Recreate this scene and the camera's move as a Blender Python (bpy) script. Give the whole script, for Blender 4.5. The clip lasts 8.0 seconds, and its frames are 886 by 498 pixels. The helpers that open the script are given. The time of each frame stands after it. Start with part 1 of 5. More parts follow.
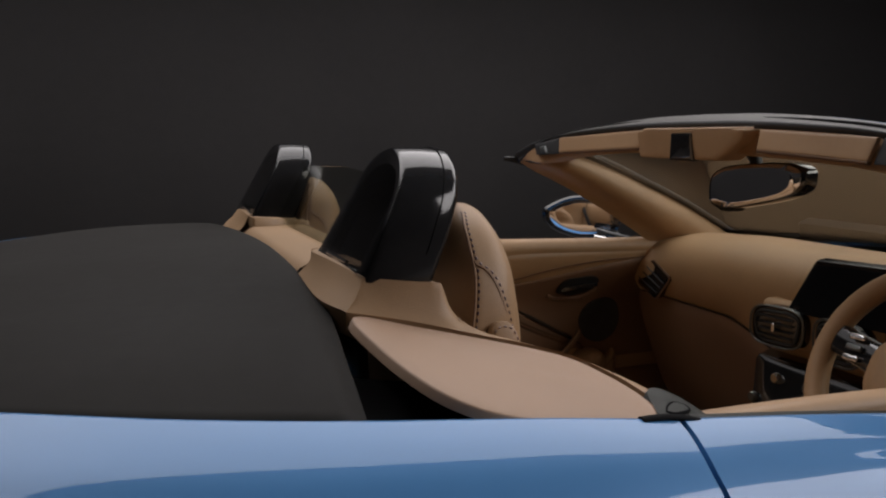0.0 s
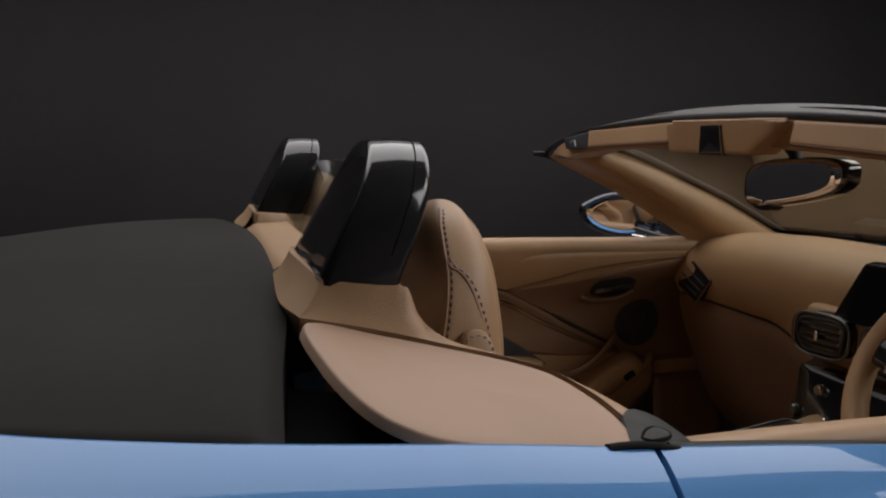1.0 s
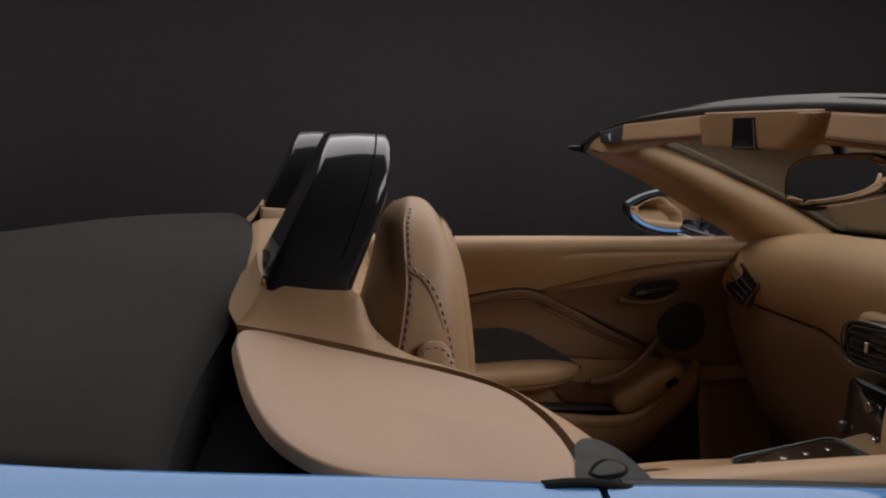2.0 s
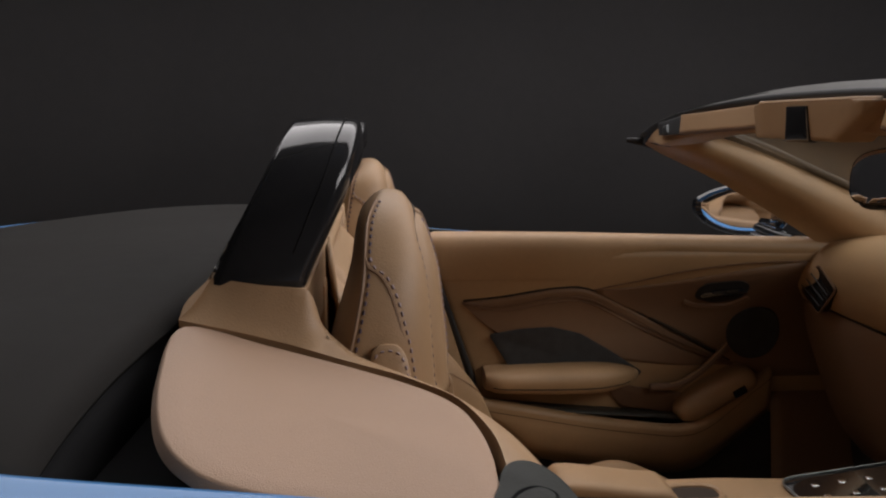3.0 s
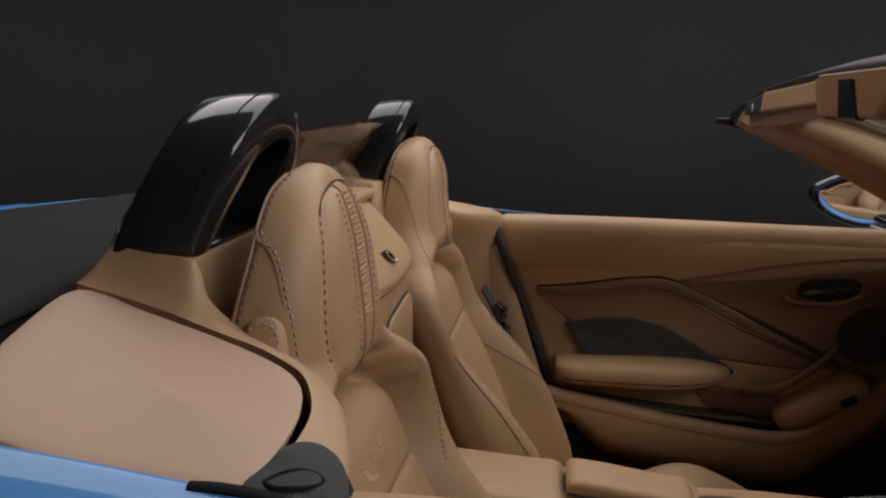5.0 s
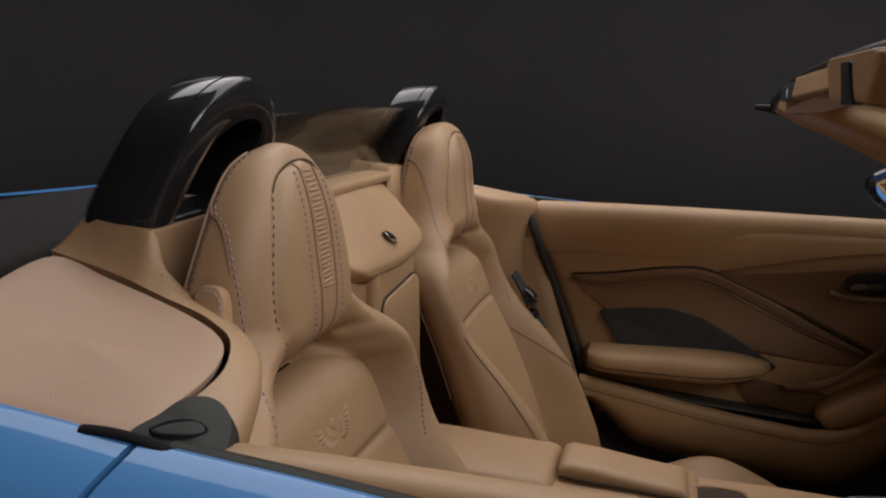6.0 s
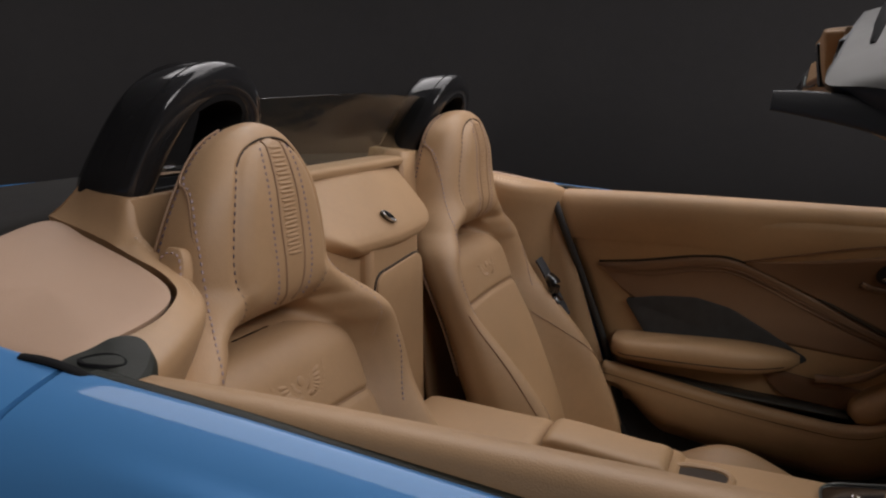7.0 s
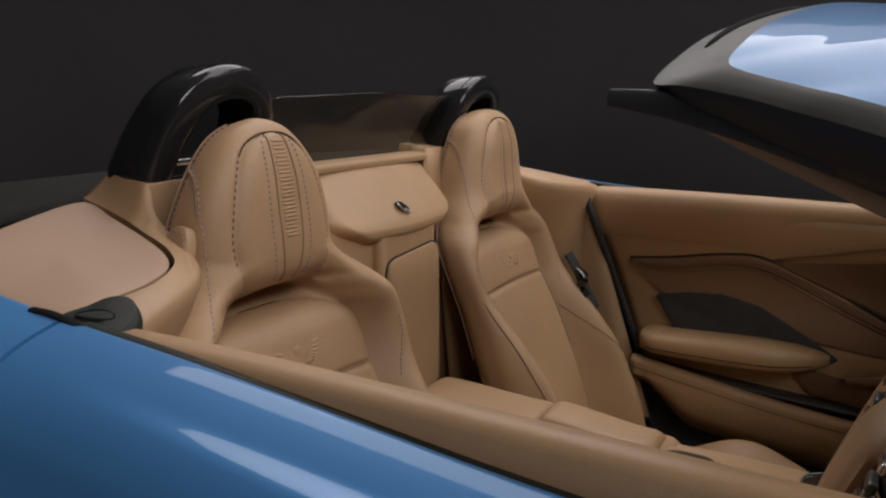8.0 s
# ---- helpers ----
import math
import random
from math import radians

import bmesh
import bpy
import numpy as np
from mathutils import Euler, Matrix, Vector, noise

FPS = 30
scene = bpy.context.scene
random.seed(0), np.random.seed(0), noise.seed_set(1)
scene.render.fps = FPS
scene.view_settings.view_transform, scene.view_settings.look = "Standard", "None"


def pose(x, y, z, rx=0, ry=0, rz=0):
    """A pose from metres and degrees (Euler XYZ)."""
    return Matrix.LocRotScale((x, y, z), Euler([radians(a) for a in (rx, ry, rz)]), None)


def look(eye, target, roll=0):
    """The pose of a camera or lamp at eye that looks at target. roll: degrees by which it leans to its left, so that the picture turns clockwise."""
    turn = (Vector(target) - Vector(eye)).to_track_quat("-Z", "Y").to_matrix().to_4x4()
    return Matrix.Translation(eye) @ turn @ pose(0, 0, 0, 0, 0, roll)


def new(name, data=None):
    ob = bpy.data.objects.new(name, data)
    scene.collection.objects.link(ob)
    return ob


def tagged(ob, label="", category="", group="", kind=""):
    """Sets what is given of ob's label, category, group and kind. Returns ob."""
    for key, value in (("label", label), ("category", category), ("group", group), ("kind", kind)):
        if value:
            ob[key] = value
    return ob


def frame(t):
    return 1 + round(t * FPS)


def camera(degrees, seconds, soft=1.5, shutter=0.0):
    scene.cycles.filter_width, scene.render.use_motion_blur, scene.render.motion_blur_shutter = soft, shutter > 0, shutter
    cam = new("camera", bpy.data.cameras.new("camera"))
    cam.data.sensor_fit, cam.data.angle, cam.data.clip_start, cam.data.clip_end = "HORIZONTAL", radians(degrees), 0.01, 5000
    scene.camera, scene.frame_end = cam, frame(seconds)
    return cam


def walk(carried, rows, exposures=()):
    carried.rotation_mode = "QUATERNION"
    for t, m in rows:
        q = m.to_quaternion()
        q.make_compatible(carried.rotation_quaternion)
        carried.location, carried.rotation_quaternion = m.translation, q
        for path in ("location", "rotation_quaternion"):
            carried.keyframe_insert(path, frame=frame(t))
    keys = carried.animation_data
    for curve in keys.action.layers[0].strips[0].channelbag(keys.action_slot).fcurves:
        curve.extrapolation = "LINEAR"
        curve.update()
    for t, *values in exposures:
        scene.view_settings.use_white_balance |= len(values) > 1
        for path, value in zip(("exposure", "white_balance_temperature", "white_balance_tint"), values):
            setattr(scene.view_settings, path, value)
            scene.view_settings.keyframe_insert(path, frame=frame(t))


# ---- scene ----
cam = camera(56.4, 8.0, soft=2.2)
ROWS = [
    (0, -0.3168, -1.2899, 1.2880, -21.65, -7.60, 0.09),
    (0.5, -0.2601, -1.2675, 1.2841, -19.59, -7.63, 0.02),
    (1, -0.1995, -1.2490, 1.2822, -17.21, -7.86, 0.05),
    (1.5, -0.1401, -1.2276, 1.2820, -15.11, -8.05, 0.08),
    (3, 0.0573, -1.1683, 1.2743, -4.84, -8.68, 0.13),
    (3.5, 0.1184, -1.1540, 1.2722, -1.90, -8.84, 0.12),
    (4, 0.1862, -1.1456, 1.2706, 1.50, -9.19, 0.15),
    (4.5, 0.2474, -1.1395, 1.2679, 4.83, -9.51, 0.09),
    (6, 0.4588, -1.1350, 1.2573, 15.23, -10.45, 0.08),
    (6.5, 0.5383, -1.1402, 1.2507, 18.63, -10.64, -0.03),
    (7, 0.6254, -1.1476, 1.2416, 22.10, -10.64, -0.15),
    (7.5, 0.7080, -1.1604, 1.2413, 25.48, -10.68, -0.06),
    (8, 0.7875, -1.1737, 1.2391, 28.76, -10.56, -0.12),
]
walk(cam, [(t, pose(x, y, z, 0, 0, yaw) @ pose(0, 0, 0, 90 + pitch, 0, 0) @ pose(0, 0, 0, 0, 0, roll)) for t, x, y, z, yaw, pitch, roll in ROWS])

# ---------------------------------------------------------------- light
world = bpy.data.worlds.new("studio_dark")
scene.world = world
world.use_nodes = True
world.node_tree.nodes["Background"].inputs["Color"].default_value = (0.036, 0.036, 0.0365, 1)
world.node_tree.nodes["Background"].inputs["Strength"].default_value = 1.0


def softbox(name, eye, target, sx, sy, watts, color=(1, 0.95, 0.955)):
    la = bpy.data.lights.new(name, "AREA")
    la.shape, la.size, la.size_y, la.energy, la.color = "RECTANGLE", sx, sy, watts, color
    ob = new(name, la)
    ob.matrix_world = look(eye, target)
    return ob


softbox("softbox_overhead", (1.7, 1.25, 3.3), (1.7, 1.25, 0), 6.6, 2.4, 138)
# an unseen lamp added to brighten the back wall evenly
softbox("wall_wash", (2.4, 3.5, 3.5), (2.4, 3.5, 0), 11.0, 1.9, 23)
softbox("softbox_side", (4.1, -2.3, 3.5), (2.7, -1.2, 0), 4.2, 1.7, 128)
scene.view_settings.exposure = 0.0

# ---------------------------------------------------------------- materials


def nodes_of(name):
    m = bpy.data.materials.new(name)
    m.use_nodes = True
    nt = m.node_tree
    return m, nt, nt.nodes, nt.links, nt.nodes["Principled BSDF"]


def surface(name, color, rough=0.5, metal=0.0, vary=0.12, scale=8.0, grain=0.0, grain_scale=400.0, coat=0.0, spec=0.5, rough_vary=0.08, cell=False, sheen=0.0):
    m, nt, N, L, p = nodes_of(name)
    p.inputs["Metallic"].default_value = metal
    p.inputs["Specular IOR Level"].default_value = spec
    p.inputs["Coat Weight"].default_value = coat
    p.inputs["Coat Roughness"].default_value = 0.03
    p.inputs["Sheen Weight"].default_value = sheen
    p.inputs["Sheen Roughness"].default_value = 0.4
    co = N.new("ShaderNodeTexCoord")
    n1 = N.new("ShaderNodeTexNoise")
    n1.inputs["Scale"].default_value, n1.inputs["Detail"].default_value = scale, 6
    n2 = N.new("ShaderNodeTexNoise")
    n2.inputs["Scale"].default_value, n2.inputs["Detail"].default_value = scale * 14, 3
    add = N.new("ShaderNodeMath")
    add.operation = "MULTIPLY_ADD"
    add.inputs[1].default_value = 0.35
    L.new(co.outputs["Object"], n1.inputs["Vector"])
    L.new(co.outputs["Object"], n2.inputs["Vector"])
    L.new(n2.outputs["Fac"], add.inputs[0])
    L.new(n1.outputs["Fac"], add.inputs[2])
    ramp = N.new("ShaderNodeValToRGB")
    ramp.color_ramp.elements[0].position, ramp.color_ramp.elements[1].position = 0.42, 0.92
    ramp.color_ramp.elements[0].color = (*[c * (1 - vary) for c in color], 1)
    ramp.color_ramp.elements[1].color = (*[min(1, c * (1 + vary)) for c in color], 1)
    L.new(add.outputs[0], ramp.inputs["Fac"])
    L.new(ramp.outputs["Color"], p.inputs["Base Color"])
    mr = N.new("ShaderNodeMapRange")
    mr.inputs["From Min"].default_value, mr.inputs["From Max"].default_value = 0.3, 0.9
    mr.inputs["To Min"].default_value, mr.inputs["To Max"].default_value = max(0.01, rough - rough_vary), rough + rough_vary
    L.new(add.outputs[0], mr.inputs["Value"])
    L.new(mr.outputs["Result"], p.inputs["Roughness"])
    if grain:
        if cell:
            tx = N.new("ShaderNodeTexVoronoi")
            tx.feature = "F1"
            tx.inputs["Scale"].default_value = grain_scale
            out = tx.outputs["Distance"]
        else:
            tx = N.new("ShaderNodeTexNoise")
            tx.inputs["Scale"].default_value, tx.inputs["Detail"].default_value = grain_scale, 4
            out = tx.outputs["Fac"]
        L.new(co.outputs["Object"], tx.inputs["Vector"])
        b = N.new("ShaderNodeBump")
        b.inputs["Strength"].default_value, b.inputs["Distance"].default_value = grain, 0.0006
        L.new(out, b.inputs["Height"])
        b2 = N.new("ShaderNodeBump")
        b2.inputs["Strength"].default_value, b2.inputs["Distance"].default_value = 0.16, 0.003
        L.new(n1.outputs["Fac"], b2.inputs["Height"])
        L.new(b.outputs["Normal"], b2.inputs["Normal"])
        L.new(b2.outputs["Normal"], p.inputs["Normal"])
    return m


def thin_glass(name, tint, gloss_ior=1.5):
    m, nt, N, L, p = nodes_of(name)
    N.remove(p)
    tr, gl, mx, fr = N.new("ShaderNodeBsdfTransparent"), N.new("ShaderNodeBsdfGlossy"), N.new("ShaderNodeMixShader"), N.new("ShaderNodeLayerWeight")
    tr.inputs["Color"].default_value = (*tint, 1)
    gl.inputs["Roughness"].default_value = 0.02
    fr.inputs["Blend"].default_value = 0.5
    f0 = ((gloss_ior - 1) / (gloss_ior + 1)) ** 2
    pw, ma = N.new("ShaderNodeMath"), N.new("ShaderNodeMath")
    pw.operation, ma.operation = "POWER", "MULTIPLY_ADD"
    pw.inputs[1].default_value, ma.inputs[1].default_value, ma.inputs[2].default_value = 5.0, 1 - f0, f0
    L.new(fr.outputs["Facing"], pw.inputs[0])
    L.new(pw.outputs[0], ma.inputs[0])
    L.new(ma.outputs[0], mx.inputs[0])
    L.new(tr.outputs[0], mx.inputs[1])
    L.new(gl.outputs[0], mx.inputs[2])
    L.new(mx.outputs[0], N["Material Output"].inputs["Surface"])
    return m


LEATHER = surface("tan_leather", (0.385, 0.241, 0.129), 0.48, vary=0.09, scale=7, grain=0.24, grain_scale=620, cell=True, rough_vary=0.06)
LEATHER_FLAP = surface("tan_leather_smooth", (0.385, 0.25, 0.165), 0.55, vary=0.04, scale=4, grain=0.3, grain_scale=900, cell=True, rough_vary=0.04, sheen=0.1)
LEATHER_DARK = surface("brown_quilted_leather", (0.15, 0.078, 0.042), 0.5, vary=0.1, scale=6, grain=0.35, grain_scale=750, cell=True)
PAINT = surface("blue_car_paint", (0.067, 0.22, 0.475), 0.4, metal=0.1, vary=0.03, scale=3, spec=0.15, coat=0.68, rough_vary=0.02)
GLOSS_BLACK = surface("gloss_black_plastic", (0.011, 0.011, 0.012), 0.08, vary=0.2, coat=1.0, rough_vary=0.02)
HOOP = surface("satin_black_hoop", (0.017, 0.017, 0.018), 0.12, vary=0.2, coat=0.35, spec=0.3, rough_vary=0.02)
RUBBER = surface("black_rubber_seal", (0.022, 0.022, 0.023), 0.55, vary=0.2, grain=0.2)
SEAL = surface("dark_green_grey_rubber", (0.017, 0.019, 0.015), 0.5, vary=0.2, grain=0.25, spec=0.22)
DECK = surface("dark_satin_deck_panel", (0.014, 0.0128, 0.0114), 0.8, vary=0.12, scale=3, grain=0.15, grain_scale=900, spec=0.2)
WELL = surface("black_well_plastic", (0.014, 0.014, 0.0145), 0.85, vary=0.2, spec=0.05)
CARPET = surface("black_carpet", (0.038, 0.038, 0.041), 0.9, vary=0.3, scale=40, grain=0.6, grain_scale=600)
CHROME = surface("chrome", (0.75, 0.75, 0.76), 0.12, metal=1.0, vary=0.03)
SATIN = surface("satin_dark_metal", (0.16, 0.17, 0.17), 0.35, metal=0.9, vary=0.1)
TRIM = surface("satin_grey_trim", (0.060, 0.058, 0.052), 0.5, metal=0.3, vary=0.08)
THREAD = surface("violet_grey_thread", (0.27, 0.20, 0.205), 0.8, vary=0.15, scale=60)
THREAD_DARK = surface("dark_violet_thread", (0.085, 0.06, 0.075), 0.8, vary=0.15, scale=60)
THREAD_TAN = surface("tan_thread", (0.62, 0.47, 0.34), 0.8, vary=0.1, scale=60)
SEAM = surface("dark_seam_gap", (0.03, 0.018, 0.01), 0.8, vary=0.1)
PIPING = surface("mid_brown_piping", (0.28, 0.17, 0.10), 0.55, vary=0.1)
LEATHER_BROWN = surface("brown_leather", (0.195, 0.112, 0.066), 0.5, vary=0.08, scale=5, grain=0.16, grain_scale=750, cell=True)
SCREEN = surface("black_screen_glass", (0.004, 0.004, 0.005), 0.1, vary=0.1, rough_vary=0.03)
MIRROR = surface("mirror_glass", (0.85, 0.86, 0.88), 0.02, metal=1.0, vary=0.01, rough_vary=0.005)
GLASS = thin_glass("windscreen_glass", (0.60, 0.605, 0.55), 1.25)
TINT = thin_glass("smoked_deflector_glass", (0.80, 0.81, 0.77), 1.35)
PANE = thin_glass("clear_hoop_pane", (0.68, 0.68, 0.68), 1.08)
FLOOR = surface("grey_studio_floor", (0.22, 0.212, 0.208), 0.6, vary=0.2, scale=1.2, grain=0.2, grain_scale=120)
CEILING = surface("white_bounce_ceiling", (0.72, 0.71, 0.70), 0.9, vary=0.05, scale=0.8)
WALL = surface("grey_studio_wall", (0.096, 0.091, 0.091), 0.85, vary=0.12, scale=0.7, grain=0.2, grain_scale=60)

# ---------------------------------------------------------------- mesh tools


def finish(bm, sharp=38):
    bmesh.ops.recalc_face_normals(bm, faces=bm.faces)
    for f in bm.faces:
        f.smooth = True
    lim = radians(sharp)
    for e in bm.edges:
        if len(e.link_faces) == 2 and e.calc_face_angle(0) > lim:
            e.smooth = False
    return bm


def part(name, bm, material, parent=None, label="", sharp=38, bevel=0.0, sub=0, solid=0.0):
    finish(bm, sharp)
    me = bpy.data.meshes.new(name)
    bm.to_mesh(me)
    bm.free()
    me.materials.append(material)
    ob = new(name, me)
    if parent:
        ob.parent = parent
    if label:
        tagged(ob, label)
    if solid:
        md = ob.modifiers.new("thick", "SOLIDIFY")
        md.thickness, md.offset = solid, 0
    if bevel:
        md = ob.modifiers.new("round", "BEVEL")
        md.width, md.segments, md.limit_method, md.angle_limit = bevel, 3, "ANGLE", radians(35)
    if sub:
        md = ob.modifiers.new("smooth", "SUBSURF")
        md.levels = md.render_levels = sub
    return ob


def node(name, parent, label=""):
    ob = new(name)
    ob.parent = parent
    return tagged(ob, label) if label else ob


def spline(pts, n):
    """n + 1 points on a smooth curve through pts."""
    pts = [Vector(p) for p in pts]
    ext = [2 * pts[0] - pts[1]] + pts + [2 * pts[-1] - pts[-2]]
    out = []
    for i in range(n + 1):
        s = i / n * (len(pts) - 1)
        k = min(int(s), len(pts) - 2)
        t = s - k
        a, b, c, d = ext[k : k + 4]
        out.append(0.5 * (2 * b + (c - a) * t + (2 * a - 5 * b + 4 * c - d) * t * t + (3 * b - a - 3 * c + d) * t**3))
    return out


def table(rows, z):
    """Smooth lookup in rows of (z, value, value...), rising z."""
    zs = [r[0] for r in rows]
    if z <= zs[0]:
        return rows[0][1:]
    if z >= zs[-1]:
        return rows[-1][1:]
    k = max(i for i in range(len(zs) - 1) if zs[i] <= z)
    h = zs[k + 1] - zs[k]
    t = (z - zs[k]) / h

    def slope(i, j):
        lo, hi = max(i - 1, 0), min(i + 1, len(rows) - 1)
        return (rows[hi][j] - rows[lo][j]) / (zs[hi] - zs[lo])

    out = []
    for j in range(1, len(rows[0])):
        p, q = rows[k][j], rows[k + 1][j]
        m, n = h * slope(k, j), h * slope(k + 1, j)
        out.append((2 * t**3 - 3 * t * t + 1) * p + (t**3 - 2 * t * t + t) * m + (3 * t * t - 2 * t**3) * q + (t**3 - t * t) * n)
    return out


def loft(rings, ring_closed=True, caps=True, bm=None):
    bm = bm or bmesh.new()
    vs = [[bm.verts.new(p) for p in r] for r in rings]
    n = len(rings[0])
    for a, b in zip(vs, vs[1:]):
        for i in range(n if ring_closed else n - 1):
            j = (i + 1) % n
            try:
                bm.faces.new((a[i], a[j], b[j], b[i]))
            except ValueError:
                pass
    if caps and ring_closed:
        bm.faces.new(vs[0])
        bm.faces.new(list(reversed(vs[-1])))
    return bm


def sheet(f, nu, nv, bm=None):
    """A grid of f(u, v), u and v from 0 to 1."""
    return loft([[Vector(f(i / nu, j / nv)) for i in range(nu + 1)] for j in range(nv + 1)], False, False, bm)


def sweep(path, section, up=(0, 0, 1), caps=True, scale=None, bm=None):
    """section: points (a, b), a across the path and b along up."""
    rings, up = [], Vector(up)
    for i, p in enumerate(path):
        d = (path[min(i + 1, len(path) - 1)] - path[max(i - 1, 0)]).normalized()
        side = d.cross(up).normalized()
        u = side.cross(d)
        k = scale(i / (len(path) - 1)) if scale else 1.0
        rings.append([p + side * (a * k) + u * (b * k) for a, b in section])
    return loft(rings, True, caps, bm)


def oval(a, b, n=12, power=2.0):
    out = []
    for i in range(n):
        t = 2 * math.pi * i / n
        c, s = math.cos(t), math.sin(t)
        out.append((a * math.copysign(abs(c) ** (2 / power), c), b * math.copysign(abs(s) ** (2 / power), s)))
    return out


def tube(path, r, n=8, scale=None, bm=None):
    rings = []
    nrm = None
    for i, p in enumerate(path):
        d = (path[min(i + 1, len(path) - 1)] - path[max(i - 1, 0)]).normalized()
        if nrm is None:
            nrm = d.orthogonal().normalized()
        nrm = (nrm - d * nrm.dot(d)).normalized()
        b = d.cross(nrm)
        k = r * (scale(i / (len(path) - 1)) if scale else 1.0)
        rings.append([p + nrm * (k * math.cos(2 * math.pi * j / n)) + b * (k * math.sin(2 * math.pi * j / n)) for j in range(n)])
    return loft(rings, True, True, bm)


def box(bm, c, s, m=None):
    r = bmesh.ops.create_cube(bm, size=1.0)["verts"]
    for v in r:
        v.co = Vector((v.co.x * s[0], v.co.y * s[1], v.co.z * s[2]))
        if m is not None:
            v.co = m @ v.co
        v.co += Vector(c)
    return bm


def rounded(outline, r, n=5):
    """Rounds the corners of a closed outline of Vectors."""
    out, m = [], len(outline)
    for i, p in enumerate(outline):
        a, b = outline[i - 1], outline[(i + 1) % m]
        k = min(r, 0.48 * (a - p).length, 0.48 * (b - p).length)
        s, e = p + (a - p).normalized() * k, p + (b - p).normalized() * k
        for j in range(n + 1):
            t = j / n
            out.append((1 - t) ** 2 * s + 2 * t * (1 - t) * p + t * t * e)
    return out


def slab(outline, depth, edge=0.003, dome=0.0, rings=4):
    """A plate whose face is the outline (closed, Vectors); depth is the vector from face to back. Its edge is rounded, its face domed."""
    depth = Vector(depth)
    dn = depth.normalized()
    c = sum(outline, Vector()) / len(outline)
    rs = [[p + depth for p in outline], [p + dn * edge for p in outline]]
    rs.append([p + dn * edge * 0.3 + (c - p).normalized() * edge * 0.3 for p in outline])
    rs.append([p + (c - p).normalized() * edge for p in outline])
    for k in range(1, rings + 1):
        t = k / (rings + 0.35)
        rs.append([p.lerp(c, t) - dn * dome * (1 - (1 - t) ** 2) for p in outline])
    return loft(rs, True, True)


def stitches(path, normals, length=0.0042, gap=0.0026, width=0.0014, lift=0.0004):
    """Short thread dashes along a path of close points."""
    bm = bmesh.new()
    total = sum((b - a).length for a, b in zip(path, path[1:]))
    n = max(2, int(total / (length + gap)))
    step = total / n
    cum = [0.0]
    for a, b in zip(path, path[1:]):
        cum.append(cum[-1] + (b - a).length)

    def at(s):
        i = min(max(0, int(np.searchsorted(cum, s)) - 1), len(path) - 2)
        t = (s - cum[i]) / max(1e-9, cum[i + 1] - cum[i])
        return path[i].lerp(path[i + 1], t), normals[i]

    for i in range(n):
        a, na = at(i * step)
        b, _ = at(i * step + step * length / (length + gap))
        d = b - a
        if d.length < 1e-5:
            continue
        side = d.cross(na).normalized() * width
        lo, hi = -na * 0.0006, na * (lift + 0.0006)
        m1, m2 = a.lerp(b, 0.2), a.lerp(b, 0.8)
        vs = [bm.verts.new(q) for q in (a + lo, m1 + side + lo, m2 + side + lo, b + lo, m2 - side + lo, m1 - side + lo, m1 + hi, m2 + hi)]
        for f in ((0, 1, 6), (1, 2, 7, 6), (2, 3, 7), (3, 4, 7), (4, 5, 6, 7), (5, 0, 6)):
            bm.faces.new([vs[j] for j in f])
    return bm


def flip(p, s):
    return Vector((p[0], p[1] * s, p[2]))


def smooth01(t):
    t = min(1.0, max(0.0, t))
    return t * t * (3 - 2 * t)


# ---------------------------------------------------------------- studio
def plane_box(name, c, s, mat, label, cat):
    ob = part(name, box(bmesh.new(), c, s), mat)
    return tagged(ob, label, cat, kind="structure")


plane_box("floor", (3.5, 0.5, -0.05), (22.2, 14.2, 0.1), FLOOR, "pale grey studio floor under the car", "floor")
plane_box("wall_south", (3.5, -6.6, 2.5), (22.2, 0.2, 5.0), WALL, "plain dim grey studio wall", "wall")
# seamless curved wall behind the car
plan = [(14.5, -6.5)] + [(10.5 + 4 * math.cos(radians(90 * i / 16)), 3.5 + 4 * math.sin(radians(90 * i / 16))) for i in range(17)] + [(-1.0, 7.5)] + [(-1.0 + 5 * math.cos(radians(90 + 90 * i / 16)), 2.5 + 5 * math.sin(radians(90 + 90 * i / 16))) for i in range(1, 17)] + [(-6.0, -6.5)]
tagged(part("wall_north", loft([[Vector((x, y, z)) for x, y in plan] for z in (0.0, 5.0)], False, False), WALL, solid=0.1), "seamless curved dim grey studio wall", "wall", kind="structure")
# out of view; made white to bounce fill light down on the car
plane_box("ceiling", (3.5, 0.5, 5.05), (22.2, 14.2, 0.1), CEILING, "unseen white studio ceiling that bounces fill light", "ceiling")

car = new("convertible_car")
tagged(car, "light blue open convertible sports car with tan leather cabin", "car")

# ---------------------------------------------------------------- body
TOP = [(-1.15, 1.02), (-0.9, 1.045), (-0.6, 1.075), (-0.42, 1.090), (-0.29, 1.087), (-0.157, 1.0755), (0.0, 1.059), (0.06, 1.0515), (0.14, 1.041), (0.3, 1.026), (0.45, 1.010), (0.6, 0.994), (0.9, 0.97), (1.3, 0.95)]
SECTION = [(0.0, 0.0), (0.004, -0.0006), (0.02, -0.0060), (0.034, -0.0122), (0.047, -0.0195), (0.058, -0.0280), (0.069, -0.0385), (0.079, -0.051), (0.089, -0.067), (0.096, -0.088), (0.105, -0.118), (0.118, -0.158), (0.138, -0.215), (0.160, -0.29), (0.170, -0.38), (0.172, -0.50), (0.155, -0.64), (0.115, -0.76), (0.02, -0.82)]
